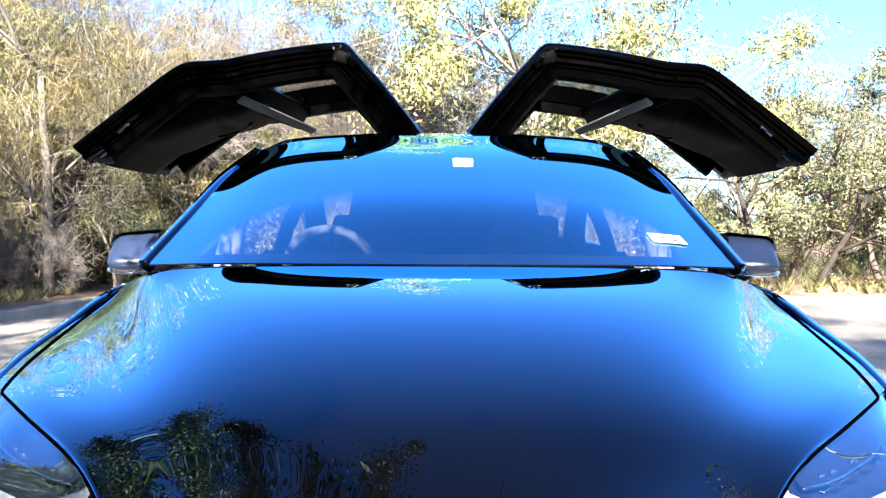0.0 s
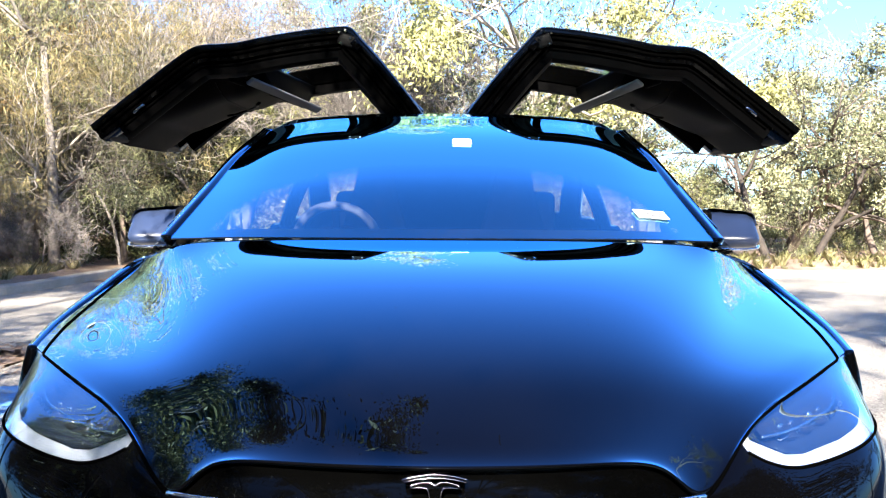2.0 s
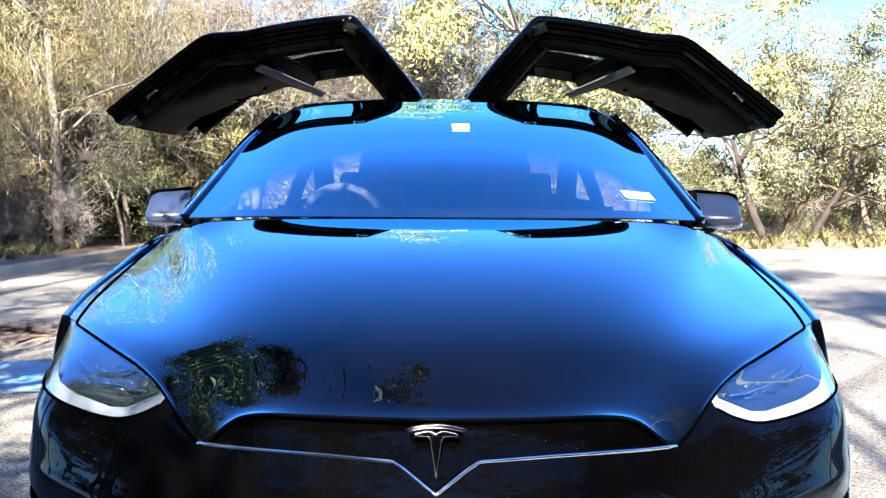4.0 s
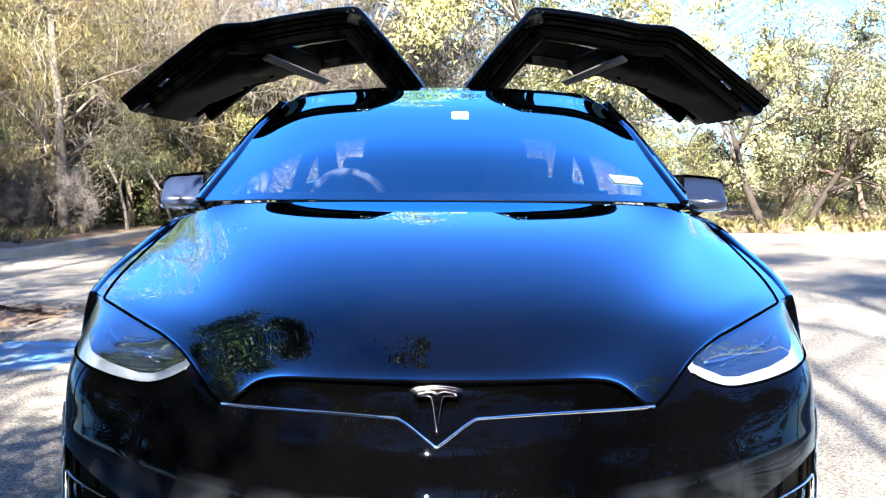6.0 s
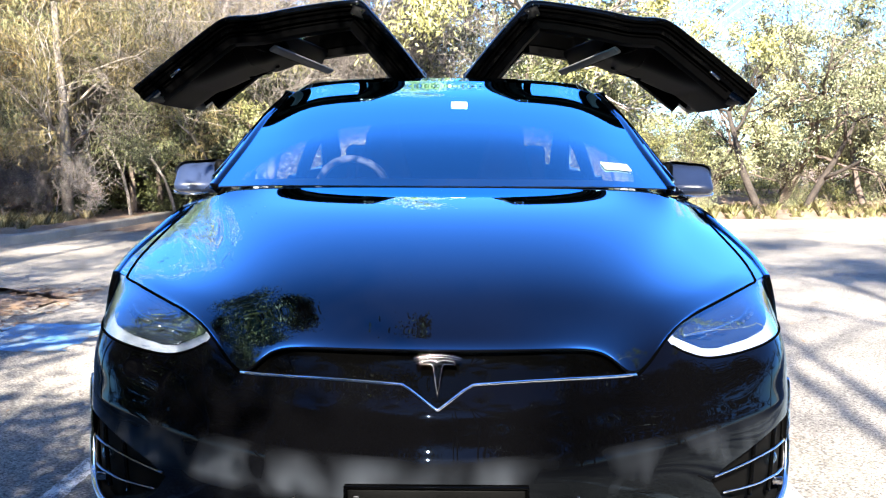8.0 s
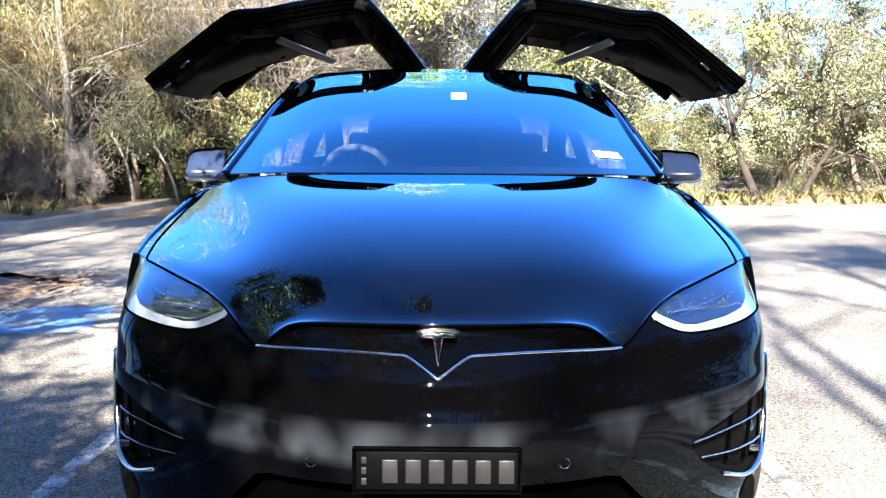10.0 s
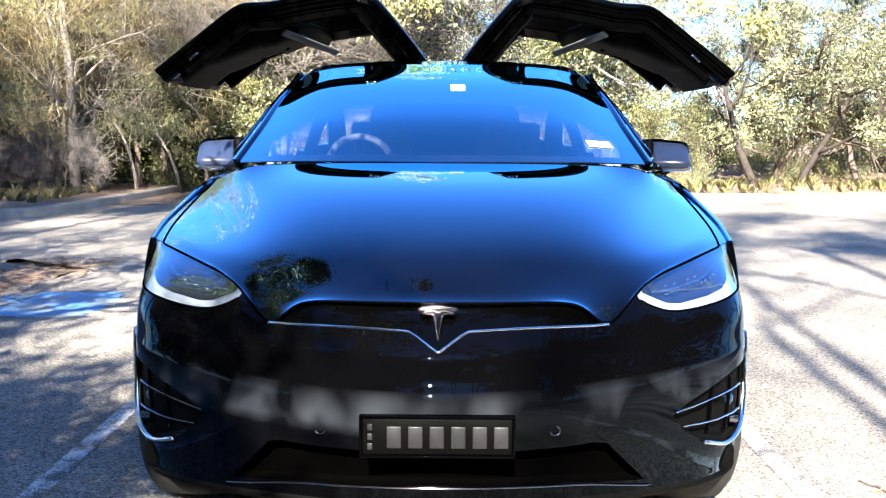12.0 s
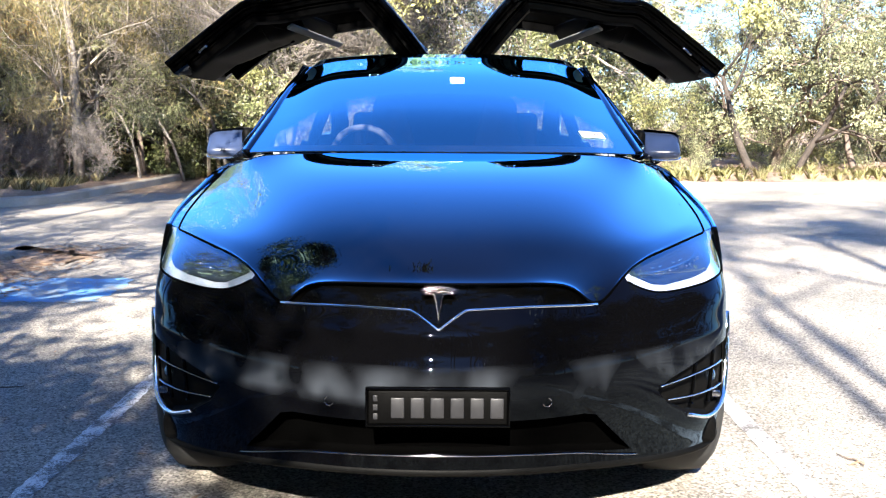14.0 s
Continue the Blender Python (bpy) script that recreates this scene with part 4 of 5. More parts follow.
# ---------------------------------------------------------------- ground


def aggregate(name, stones, tone_low, tone_high):
    """Old asphalt: pale stone chips in dark binder, worn and stained in broad patches."""
    m = material(name, (0.15, 0.14, 0.12), 0.9, spec=0.3)
    p = m.node_tree.nodes["Principled BSDF"]
    geo = m.node_tree.nodes.new("ShaderNodeNewGeometry")
    chips = node(m, "ShaderNodeTexVoronoi", Scale=stones)
    broad = node(m, "ShaderNodeTexNoise", Scale=0.8, Detail=7.0, Roughness=0.62)
    fine = node(m, "ShaderNodeTexNoise", Scale=stones * 0.45, Detail=3.0, Roughness=0.6)
    for n in (chips, broad, fine):
        link(m, geo.outputs["Position"], n.inputs["Vector"])
    split = m.node_tree.nodes.new("ShaderNodeSeparateColor")
    link(m, chips.outputs["Color"], split.inputs[0])
    add = node(m, "ShaderNodeMath")
    add.operation = "ADD"
    link(m, split.outputs[0], add.inputs[0])
    link(m, fine.outputs[0], add.inputs[1])
    half = node(m, "ShaderNodeMath")
    half.operation = "MULTIPLY"
    half.inputs[1].default_value = 0.5
    link(m, add.outputs[0], half.inputs[0])
    stone = ramp(m, half.outputs[0], [(0.22, (0.07, 0.064, 0.058)), (0.42, (0.19, 0.176, 0.155)), (0.58, (0.265, 0.247, 0.218)), (0.80, (0.42, 0.392, 0.348))])
    tone = ramp(m, broad.outputs[0], [(0.34, tone_low), (0.62, tone_high)])
    mul = m.node_tree.nodes.new("ShaderNodeMix")
    mul.data_type, mul.blend_type = "RGBA", "MULTIPLY"
    mul.inputs[0].default_value = 1.0
    link(m, stone, mul.inputs[6])
    link(m, tone, mul.inputs[7])
    link(m, mul.outputs[2], p.inputs["Base Color"])
    b = node(m, "ShaderNodeBump", Strength=0.9, Distance=0.006)
    link(m, half.outputs[0], b.inputs["Height"])
    link(m, b.outputs[0], p.inputs["Normal"])
    return m


ASPHALT = aggregate("asphalt", 120.0, (0.74, 0.735, 0.73), (1.34, 1.29, 1.22))
DIRT = varied("dirt", (0.12, 0.075, 0.05), (0.34, 0.25, 0.18), 0.8, 0.95, 25.0, 0.6, 0.02, contrast=0.13)
CONCRETE = varied("concrete", (0.22, 0.19, 0.15), (0.42, 0.38, 0.32), 2.0, 0.9, 60.0, 0.4, 0.004)
BARK = varied("pale_bark", (0.16, 0.13, 0.11), (0.50, 0.45, 0.39), 3.0, 0.9, 14.0, 0.6, 0.02)
DARK_BARK = varied("dark_bark", (0.06, 0.045, 0.036), (0.17, 0.13, 0.105), 3.0, 0.95, 20.0, 0.7, 0.02)
LIMB_BARK = varied("near_black_bark", (0.014, 0.011, 0.009), (0.075, 0.06, 0.05), 3.0, 0.95, 20.0, 0.7, 0.02)
GREY_TWIG = varied("grey_twig", (0.055, 0.047, 0.042), (0.32, 0.28, 0.25), 2.0, 0.9, 30.0, 0.2, 0.005, per_object=0.3)
LEAF_OLIVE = varied("olive_leaf", (0.034, 0.038, 0.014), (0.35, 0.34, 0.13), 0.5, 0.45, 3.0, 0.0, per_object=0.35, island=0.42)
LEAF_GREY = varied("grey_green_leaf", (0.044, 0.050, 0.024), (0.37, 0.375, 0.205), 0.5, 0.45, 3.0, 0.0, per_object=0.35, island=0.42)
LEAF_DARK = varied("dark_leaf", (0.014, 0.019, 0.007), (0.15, 0.165, 0.065), 0.5, 0.4, 3.0, 0.0, per_object=0.35, island=0.42)
# leaf green darkened, a dense crown's own shade put into the colour
LEAF_SHADED = varied("shaded_green_leaf", (0.010, 0.014, 0.005), (0.06, 0.07, 0.022), 0.5, 0.5, 3.0, 0.0, per_object=0.3, island=0.42)
LEAF_RUST = varied("rust_needle", (0.192, 0.102, 0.026), (0.408, 0.264, 0.072), 0.5, 0.7, 3.0, 0.0, per_object=0.3, island=0.7)
LEAF_OAK = varied("she_oak_needle", (0.045, 0.05, 0.02), (0.26, 0.26, 0.12), 0.5, 0.7, 3.0, 0.0, per_object=0.3, island=0.7)
LEAF_GOLD = varied("golden_needle", (0.10, 0.08, 0.035), (0.33, 0.26, 0.11), 0.5, 0.7, 3.0, 0.0, per_object=0.3, island=0.7)
STRAW = varied("dry_grass", (0.20, 0.17, 0.07), (0.46, 0.40, 0.22), 0.6, 0.8, 8.0, 0.0, island=0.7)
LITTER = varied("leaf_litter", (0.10, 0.055, 0.03), (0.30, 0.20, 0.12), 0.9, 0.9, 8.0, 0.0, island=0.9)
WHITE_LINE = varied("road_paint", (0.12, 0.11, 0.10), (0.72, 0.72, 0.70), 9.0, 0.7, 130.0, 0.6, 0.004, contrast=0.05)
BLUE_PAINT = varied("blue_road_paint", (0.20, 0.20, 0.185), (0.11, 0.33, 0.60), 2.5, 0.7, 90.0, 0.4, 0.003, contrast=0.07)
SIGN_GREY = varied("weathered_sign", (0.22, 0.26, 0.25), (0.34, 0.39, 0.38), 3.0, 0.7, 40.0, 0.1, 0.002)
ground = mesh_ob("ground", [(-600, -600, 0), (600, -600, 0), (600, 600, 0), (-600, 600, 0)], [(0, 1, 2, 3)], ASPHALT)
tagged(ground, "pale sunlit asphalt of a bush car park", "ground", kind="structure")


def strip(name, x, y0, y1, w, label):
    """A painted line with chipped edges."""
    rng = np.random.default_rng(int(abs(x) * 100))
    n = int((y1 - y0) / 0.03)
    ys = np.linspace(y0, y1, n)
    left = x - w / 2 + rng.normal(0, 0.0025, n)
    right = x + w / 2 + rng.normal(0, 0.0025, n)
    v = [(a, y, 0.004) for a, y in zip(left, ys)] + [(b, y, 0.004) for b, y in zip(right, ys)]
    ob = mesh_ob(name, v, [(k, n + k, n + k + 1, k + 1) for k in range(n - 1)], WHITE_LINE)
    return tagged(ob, label, "road marking", kind="structure")


strip("bay_line", -1.43, -3.5, 3.9, 0.085, "worn white parking bay line on asphalt")
strip("bay_line", 1.305, -3.5, 3.9, 0.085, "white parking bay line on sunlit asphalt")


def patch(name, outline, z, mat, label, category, rough=0.12, rings=14):
    """A flat patch with a ragged rim, lying on the ground."""
    rng = np.random.default_rng(len(name) + int(abs(outline[0][0]) * 10))
    p = np.array(outline + [outline[0]], float)
    fine = np.concatenate([np.linspace(a, b, rings, endpoint=False) for a, b in zip(p[:-1], p[1:])])
    fine += rng.normal(0, rough, fine.shape)
    ob = mesh_ob(name, [(x, y, z) for x, y in fine], [tuple(range(len(fine)))], mat, smooth=False)
    return tagged(ob, label, category, kind="structure")


patch("blue_marking", [(-3.45, 4.02), (-2.45, 4.02), (-2.45, 5.0), (-3.45, 5.0)], 0.005, BLUE_PAINT, "faded blue painted square on asphalt", "road marking", 0.022)
patch("dirt_track", [(-6.2, 13.2), (-3.0, 13.8), (1.0, 15.0), (3.0, 40), (-7.0, 40)], 0.006, DIRT, "dry dirt track leading into the bush", "ground", 0.15)
patch("litter_bed", [(-4.0, 3.6), (-3.3, 3.9), (-3.5, 5.6), (-3.2, 6.6), (-4.2, 6.8)], 0.003, DIRT, "brown leaf litter along a kerb", "ground", 0.12)
LEFT_KERB = spline([(-30, 9.2), (-12, 9.9), (-8.2, 10.3), (-6.7, 10.7), (-5.95, 11.3), (-5.75, 12.2), (-5.65, 13.6), (-5.5, 14.9), (-5.4, 17)], 60)
RIGHT_KERB = spline([(0.6, 15.3), (3, 15.25), (6, 15.2), (8, 15.2), (10.5, 15.2), (14, 14.6), (24, 13.6), (60, 11)], 50)


def kerb(name, line, label, height=0.13, closed=False):
    n = len(line)
    t = np.gradient(line, axis=0)
    t /= np.linalg.norm(t, axis=1)[:, None]
    nx, ny = -t[:, 1], t[:, 0]
    prof = [(-0.07, 0.0), (-0.062, height - 0.02), (-0.045, height), (0.07, height + 0.005), (0.07, 0.0)]
    k = len(prof)
    v = [(line[i, 0] + nx[i] * a, line[i, 1] + ny[i] * a, z + 0.004 * math.sin(i * 2.1)) for i in range(n) for a, z in prof]
    f = [(i * k + j, (i + 1) * k + j, (i + 1) * k + j + 1, i * k + j + 1) for i in range(n - 1) for j in range(k - 1)]
    f += [tuple(range(k)), tuple(range((n - 1) * k, n * k))[::-1]]
    ob = mesh_ob(name, v, f, CONCRETE, smooth=False)
    return tagged(ob, label, "kerb", kind="structure")


kerb("kerb_left", LEFT_KERB, "rounded pale concrete kerb before the bush")
kerb("kerb_right", RIGHT_KERB, "low dusty concrete kerb at the far side of the car park", 0.125)


def verge(name, line, far, label):
    """Dry ground behind a kerb, with low humps."""
    rows = []
    n = len(line)
    for d in (0.05, 0.6, 1.6, 3.2, 6, 12, 30, 90):
        row = []
        for i in range(n):
            p = line[i] + (np.array(far) - line[i]) / np.linalg.norm(np.array(far) - line[i]) * d
            z = 0.11 + (0.16 * noise.noise((p[0] * 0.5, p[1] * 0.5, 3.1)) * min(1, d) + 0.02 * min(d, 8))
            row.append((p[0], p[1], max(0.03, z) if d > 0.1 else 0.125))
        rows.append(row)
    g = np.array(rows)
    ob = sheet(name, g, DIRT)
    return tagged(ob, label, "ground", kind="structure")


verge("verge_left", LEFT_KERB, (-45, 90), "dry sandy bush ground with leaf litter")
verge("verge_right", RIGHT_KERB, (20, 200), "dry grassy verge behind the kerb")
ISLAND = spline([(-4.15, -6), (-4.12, -2), (-4.10, 2), (-4.06, 4.6), (-4.12, 5.3), (-4.5, 5.75), (-5.1, 5.8), (-5.6, 5.4), (-5.7, 4.5), (-5.7, -6)], 60)
kerb("kerb_island", ISLAND[::-1], "weathered kerb of a narrow planted island", 0.15)
g = np.stack([ISLAND, np.column_stack([np.full(60, -4.9), np.clip(ISLAND[:, 1], -6, 5.0)])])
g3 = np.concatenate([g, np.full((2, 60, 1), 0.135)], axis=2)
tagged(sheet("island_soil", g3[::-1], DIRT), "dry soil inside the island kerb", "ground", kind="structure")

# ---------------------------------------------------------------- trees


def skeleton(rng, height, radius, lean=0.15, forks=3, levels=3, up=0.5, spread=0.7, first=0.35, wobble=0.13, reach=1.0):
    """Branches as (points, radii), and the tips."""
    branches, tips = [], []

    def grow(p, d, length, r, level):
        n = 5
        pts, rad = [p.copy()], [r]
        for k in range(n):
            d = d + rng.normal(0, wobble if level == 0 else 0.15, 3)
            d[2] += 0.05 * up
            d /= np.linalg.norm(d)
            p = p + d * length / n
            pts.append(p.copy())
            rad.append(r * (1 - 0.55 * (k + 1) / n))
            if level < levels and (k + 1) / n > first and (k >= 1 or level):
                for j in range(forks if k == n - 1 else (1 if rng.random() < 0.75 else 0)):
                    side = rng.normal(0, 1, 3)
                    side -= d * side.dot(d)
                    side /= np.linalg.norm(side) + 1e-9
                    nd = d * (1 - spread * 0.5) + side * spread
                    nd[2] += 0.15 * up
                    grow(p.copy(), nd / np.linalg.norm(nd), length * reach * rng.uniform(0.5, 0.75), rad[-1] * 0.7, level + 1)
        branches.append((np.array(pts), np.array(rad)))
        if level >= levels - 1:
            tips.extend(pts[2:])

    d0 = np.array((rng.normal(0, lean), rng.normal(0, lean), 1.0))
    grow(np.zeros(3), d0 / np.linalg.norm(d0), height * 0.5, radius, 0)
    return branches, np.array(tips)


def wood_mesh(branches):
    vs, fs, k = [], [], 0
    for pts, rad in branches:
        v, f = tube(pts, np.maximum(rad, 0.004), 7 if rad[0] > 0.04 else 4)
        vs.append(v)
        fs += [tuple(i + k for i in q) for q in f]
        k += len(v)
    return np.vstack(vs), fs


def leaf_mesh(rng, tips, count, size, width, blob, droop, dense=55, dome=0.0):
    """Many small leaves, packed in clumps of uneven size round some of the tips."""
    clumps = max(12, count // dense)
    pick = tips[rng.integers(0, len(tips), clumps)] + rng.normal(0, 0.05, (clumps, 3))
    if dome:
        n = clumps // 2
        a, r = rng.uniform(0, 2 * np.pi, n), dome * np.sqrt(rng.uniform(0, 1, n))
        pick[:n] = np.column_stack([r * np.cos(a), r * np.sin(a), rng.uniform(0.05, 1.0, n) * (dome * 1.25 - r * 0.7)])
    reach = blob * rng.uniform(0.5, 1.5, clumps)
    which = rng.integers(0, clumps, count)
    c = pick[which] + rng.normal(0, 1, (count, 3)) * reach[which][:, None] * np.array((1, 1, 0.75))
    a = rng.normal(0, 1, (count, 3))
    a[:, 2] -= droop
    a /= np.linalg.norm(a, axis=1)[:, None]
    b = np.cross(a, rng.normal(0, 1, (count, 3)))
    b /= np.linalg.norm(b, axis=1)[:, None] + 1e-9
    l = (size * rng.uniform(0.6, 1.4, count))[:, None]
    w = l * width
    v = np.stack([c, c + a * l * 0.45 + b * w * 0.5, c + a * l, c + a * l * 0.45 - b * w * 0.5], axis=1).reshape(-1, 3)
    v[:, 2] = np.maximum(v[:, 2], 0.03)
    f = np.arange(count * 4).reshape(-1, 4)
    return v, f


def quick_mesh(name, v, f, mat, parent):
    me = bpy.data.meshes.new(name)
    me.vertices.add(len(v))
    me.vertices.foreach_set("co", np.asarray(v, np.float32).ravel())
    f = np.asarray(f, np.int32)
    me.loops.add(f.size)
    me.loops.foreach_set("vertex_index", f.ravel())
    me.polygons.add(len(f))
    me.polygons.foreach_set("loop_start", np.arange(0, f.size, f.shape[1], dtype=np.int32))
    me.update(calc_edges=True)
    me.materials.append(mat)
    ob = new(name, me)
    ob.parent = parent
    return ob


def make_tree(seed, name, label, category, bark, leaf, height, radius, leaves, size, width=0.28, blob=0.22, droop=0.6, group="", dense=55, dome=0.0, upright=False, **shape):
    rng = np.random.default_rng(seed)
    branches, tips = skeleton(rng, height, radius, **shape)
    if upright:  # lean the stem so that the crown stands over the root
        c = tips.mean(axis=0)
        for p in [b[0] for b in branches] + [tips]:
            p[:, :2] -= c[:2] * np.clip(p[:, 2:] / c[2], 0, 1.3)
    tree = thing(name, label, category, group)
    bare = leaves < 2000
    v, f = wood_mesh(branches[-1:])
    mesh_ob("trunk", v, f, bark, tree)
    v, f = wood_mesh(branches[:-1])
    tagged(mesh_ob("twig_mass" if bare else "branchwork", v, f, bark, tree), "fine grey tangled twigs" if bare else "", kind="stuff")
    if leaves:
        tips = tips[tips[:, 2] > height * (0.03 if dome else 0.12)]
        lv, lf = leaf_mesh(rng, tips, leaves, size, width, blob, droop, dense, dome)
        quick_mesh("crown", lv, lf, leaf, tree)
    return tree


G = "bush trees"
gum_a = make_tree(3, "gum_tree", "eucalypt with pale trunk and olive drooping leaves", "tree", BARK, LEAF_OLIVE, 8.5, 0.14, 21000, 0.105, blob=0.24, dense=300, group=G)
gum_b = make_tree(8, "gum_tree", "eucalypt with forked pale trunk and grey-green leaves", "tree", BARK, LEAF_GREY, 7.5, 0.13, 11500, 0.105, blob=0.22, dense=300, group=G, lean=0.25)
gum_c = make_tree(14, "bush_tree", "dense dark green bush tree at the car park edge", "tree", DARK_BARK, LEAF_DARK, 5.0, 0.09, 14000, 0.09, width=0.45, blob=0.22, dense=120, group=G, first=0.1)
gum_d = make_tree(17, "gum_tree", "spreading eucalypt with crooked dark limbs", "tree", DARK_BARK, LEAF_GREY, 6.5, 0.16, 10500, 0.10, width=0.38, blob=0.22, dense=340, group=G, lean=0.35, spread=0.9, first=0.2)
limb_a = make_tree(17, "bush_tree", "spreading thinly leaved tree with crooked dark limbs", "tree", LIMB_BARK, LEAF_GREY, 6.5, 0.12, 4200, 0.085, width=0.34, blob=0.2, dense=160, group=G, lean=0.35, spread=0.9, first=0.2)
shrub_a = make_tree(21, "shrub", "dense olive shrub on dry bush ground", "shrub", DARK_BARK, LEAF_OLIVE, 2.6, 0.035, 9500, 0.07, blob=0.12, group="bush shrubs", first=0.0, spread=0.9, dense=60, dome=0.95)
shrub_b = make_tree(23, "shrub", "low dark green shrub under the trees", "shrub", DARK_BARK, LEAF_DARK, 2.2, 0.035, 9500, 0.07, width=0.45, blob=0.13, group="bush shrubs", first=0.0, spread=1.0, dense=60, dome=0.9)
shrub_c = make_tree(27, "shrub", "grey-green shrub with fine leaves", "shrub", DARK_BARK, LEAF_GREY, 2.4, 0.03, 9500, 0.06, blob=0.13, group="bush shrubs", first=0.0, spread=1.0, dense=50, dome=0.8)
bare_a = make_tree(33, "bare_shrub", "leafless grey twiggy shrub", "shrub", GREY_TWIG, None, 6.0, 0.05, 0, 0.1, group="bare shrubs", levels=4, first=0.1, forks=4)
bare_b = make_tree(36, "bare_shrub", "low tangle of grey dead twigs", "shrub", GREY_TWIG, LITTER, 2.2, 0.022, 1500, 0.04, blob=0.1, group="bare shrubs", levels=4, first=0.0, spread=1.0, forks=4)
rust_a = make_tree(41, "casuarina", "she-oak with rusty drooping needles", "tree", DARK_BARK, LEAF_RUST, 6.0, 0.08, 30000, 0.13, 0.07, 0.18, 1.4, group=G, first=0.1)
gold_a = make_tree(44, "casuarina", "she-oak with golden drooping needles", "tree", BARK, LEAF_GOLD, 6.0, 0.08, 28000, 0.13, 0.07, 0.18, 1.4, group=G, first=0.1)

oak_a = make_tree(45, "casuarina", "she-oak with fine olive green needles", "tree", DARK_BARK, LEAF_OAK, 6.0, 0.08, 30000, 0.12, 0.08, 0.18, 1.2, group=G, first=0.1)
island_gum = make_tree(71, "gum_tree", "unseen tall eucalypt with a dark high crown", "tree", DARK_BARK, LEAF_SHADED, 10.5, 0.13, 42000, 0.11, width=0.45, blob=0.26, dense=380, group=G, lean=0.05, first=0.7, levels=3, spread=0.85, wobble=0.04, upright=True)

place_rng = random.Random(5)
used = set()


def plant(src, x, y, scale=1.0, turn=None, sink=0.0, tall=1.0):
    """Sets the first of a kind in its place, then copies of it."""
    turn = place_rng.uniform(0, 360) if turn is None else turn
    z = 0.0 if (y < 10.5 or -6 < x < 0.6) else 0.03
    if src in used:
        ob = copy_thing(src, pose(x, y, z - sink, 0, 0, turn))
    else:
        used.add(src)
        ob = src
        ob.location, ob.rotation_euler = (x, y, z - sink), (0, 0, radians(turn))
    ob.scale = (scale, scale, scale * tall * place_rng.uniform(0.9, 1.1))
    return ob


U = place_rng.uniform
dense_a = make_tree(57, "bush_tree", "unseen dense dark green tree, added for shade and dark reflections", "tree", DARK_BARK, LEAF_DARK, 8.0, 0.12, 30000, 0.15, width=0.45, blob=0.38, group=G, first=0.05, spread=0.85, upright=True)
tall_a = make_tree(52, "tall_gum", "tall eucalypt with a long bare pale trunk", "tree", BARK, LEAF_OLIVE, 15.0, 0.17, 9000, 0.12, blob=0.26, group="tall gums", lean=0.02, first=0.75, levels=3, spread=0.6, wobble=0.03)
bare_gum = make_tree(52, "tall_gum", "tall thinly leaved eucalypt with a long grey trunk", "tree", GREY_TWIG, LEAF_OLIVE, 15.0, 0.17, 2200, 0.12, blob=0.22, group="tall gums", lean=0.02, first=0.75, levels=3, spread=0.6, wobble=0.03)
plant(bare_gum, -6.45, 14.3, 0.62, 120, tall=0.78)
# left bush: tall gums behind, bare grey shrubs, dark understorey, golden she-oaks at the front
for x, y, k in ((-11.2, 17.6, 0.68), (-5.8, 19.8, 0.7), (-12.5, 19, 0.75), (-5.2, 22, 0.8), (-15, 17, 0.7), (-3.4, 22.5, 0.9), (-7.2, 23, 0.85), (-9.4, 20.4, 0.78)):
    plant(gum_a, x, y, k)
for x, y, k in ((-7.9, 17.2, 0.9), (-9.6, 19.5, 1.1), (-6.2, 19.8, 1.0), (-4.4, 19.0, 0.9), (-12.2, 15.0, 1.0), (-14, 20, 1.1), (-2.6, 20.4, 0.9), (-10.8, 13.6, 0.8)):
    plant(gum_c, x, y, k * 0.72)
for x, y, k in ((-6.6, 17.6, 1.0), (-4.6, 17.6, 0.9), (-3.6, 19.0, 1.0), (-7.4, 19.0, 1.1), (-2.8, 18.2, 0.9), (-8.2, 20.5, 1.2), (-10.2, 16.5, 1.0), (-5.2, 16.4, 0.72), (-4.4, 16.8, 0.78), (-3.2, 17.0, 0.8), (-9.4, 13.4, 0.55), (-5.8, 15.6, 0.7), (-11.4, 13.0, 0.7)):
    plant(bare_a, x, y, k)
for x, y, k in ((-9.4, 12.9, 1.0), (-10.4, 12.2, 1.1), (-11.4, 12.4, 1.2), (-7.6, 13.6, 0.7), (-12.6, 12.0, 1.0), (-6.9, 13.0, 0.6), (-6.6, 14.2, 0.7), (-8.2, 12.8, 0.8), (-9.0, 12.2, 0.7)):
    plant(bare_b, x, y, k)
for x, y, k in ((-11.0, 14.4, 0.8), (-6.9, 18.6, 0.8), (-7.3, 15.3, 0.95), (-12.4, 12.6, 0.7)):
    plant(gold_a, x, y, k)
for x, y, k in ((-8.4, 13.9, 0.9), (-7.0, 14.9, 0.75), (-9.8, 13.9, 0.95), (-11.6, 13.2, 1.0), (-5.6, 16.8, 0.8), (-8.8, 15.2, 0.9), (-7.8, 16.6, 1.05), (-6.0, 16.4, 0.8), (-9.2, 16.0, 1.0), (-13.6, 15.0, 1.1), (-10.8, 14.8, 1.0)):
    plant(oak_a, x, y, k)
# unseen tree, set and scaled so that the hood mirrors its crown
plant(island_gum, -10.6, 4.6, 2.0, 40)
plant(rust_a, -13.2, 13.6, 0.9)
plant(rust_a, -11.4, 14.8, 0.85)
plant(rust_a, -8.0, 14.6, 1.0, 70)
plant(rust_a, 12.6, 16.2, 1.15)
plant(rust_a, 14.2, 18.0, 1.2)
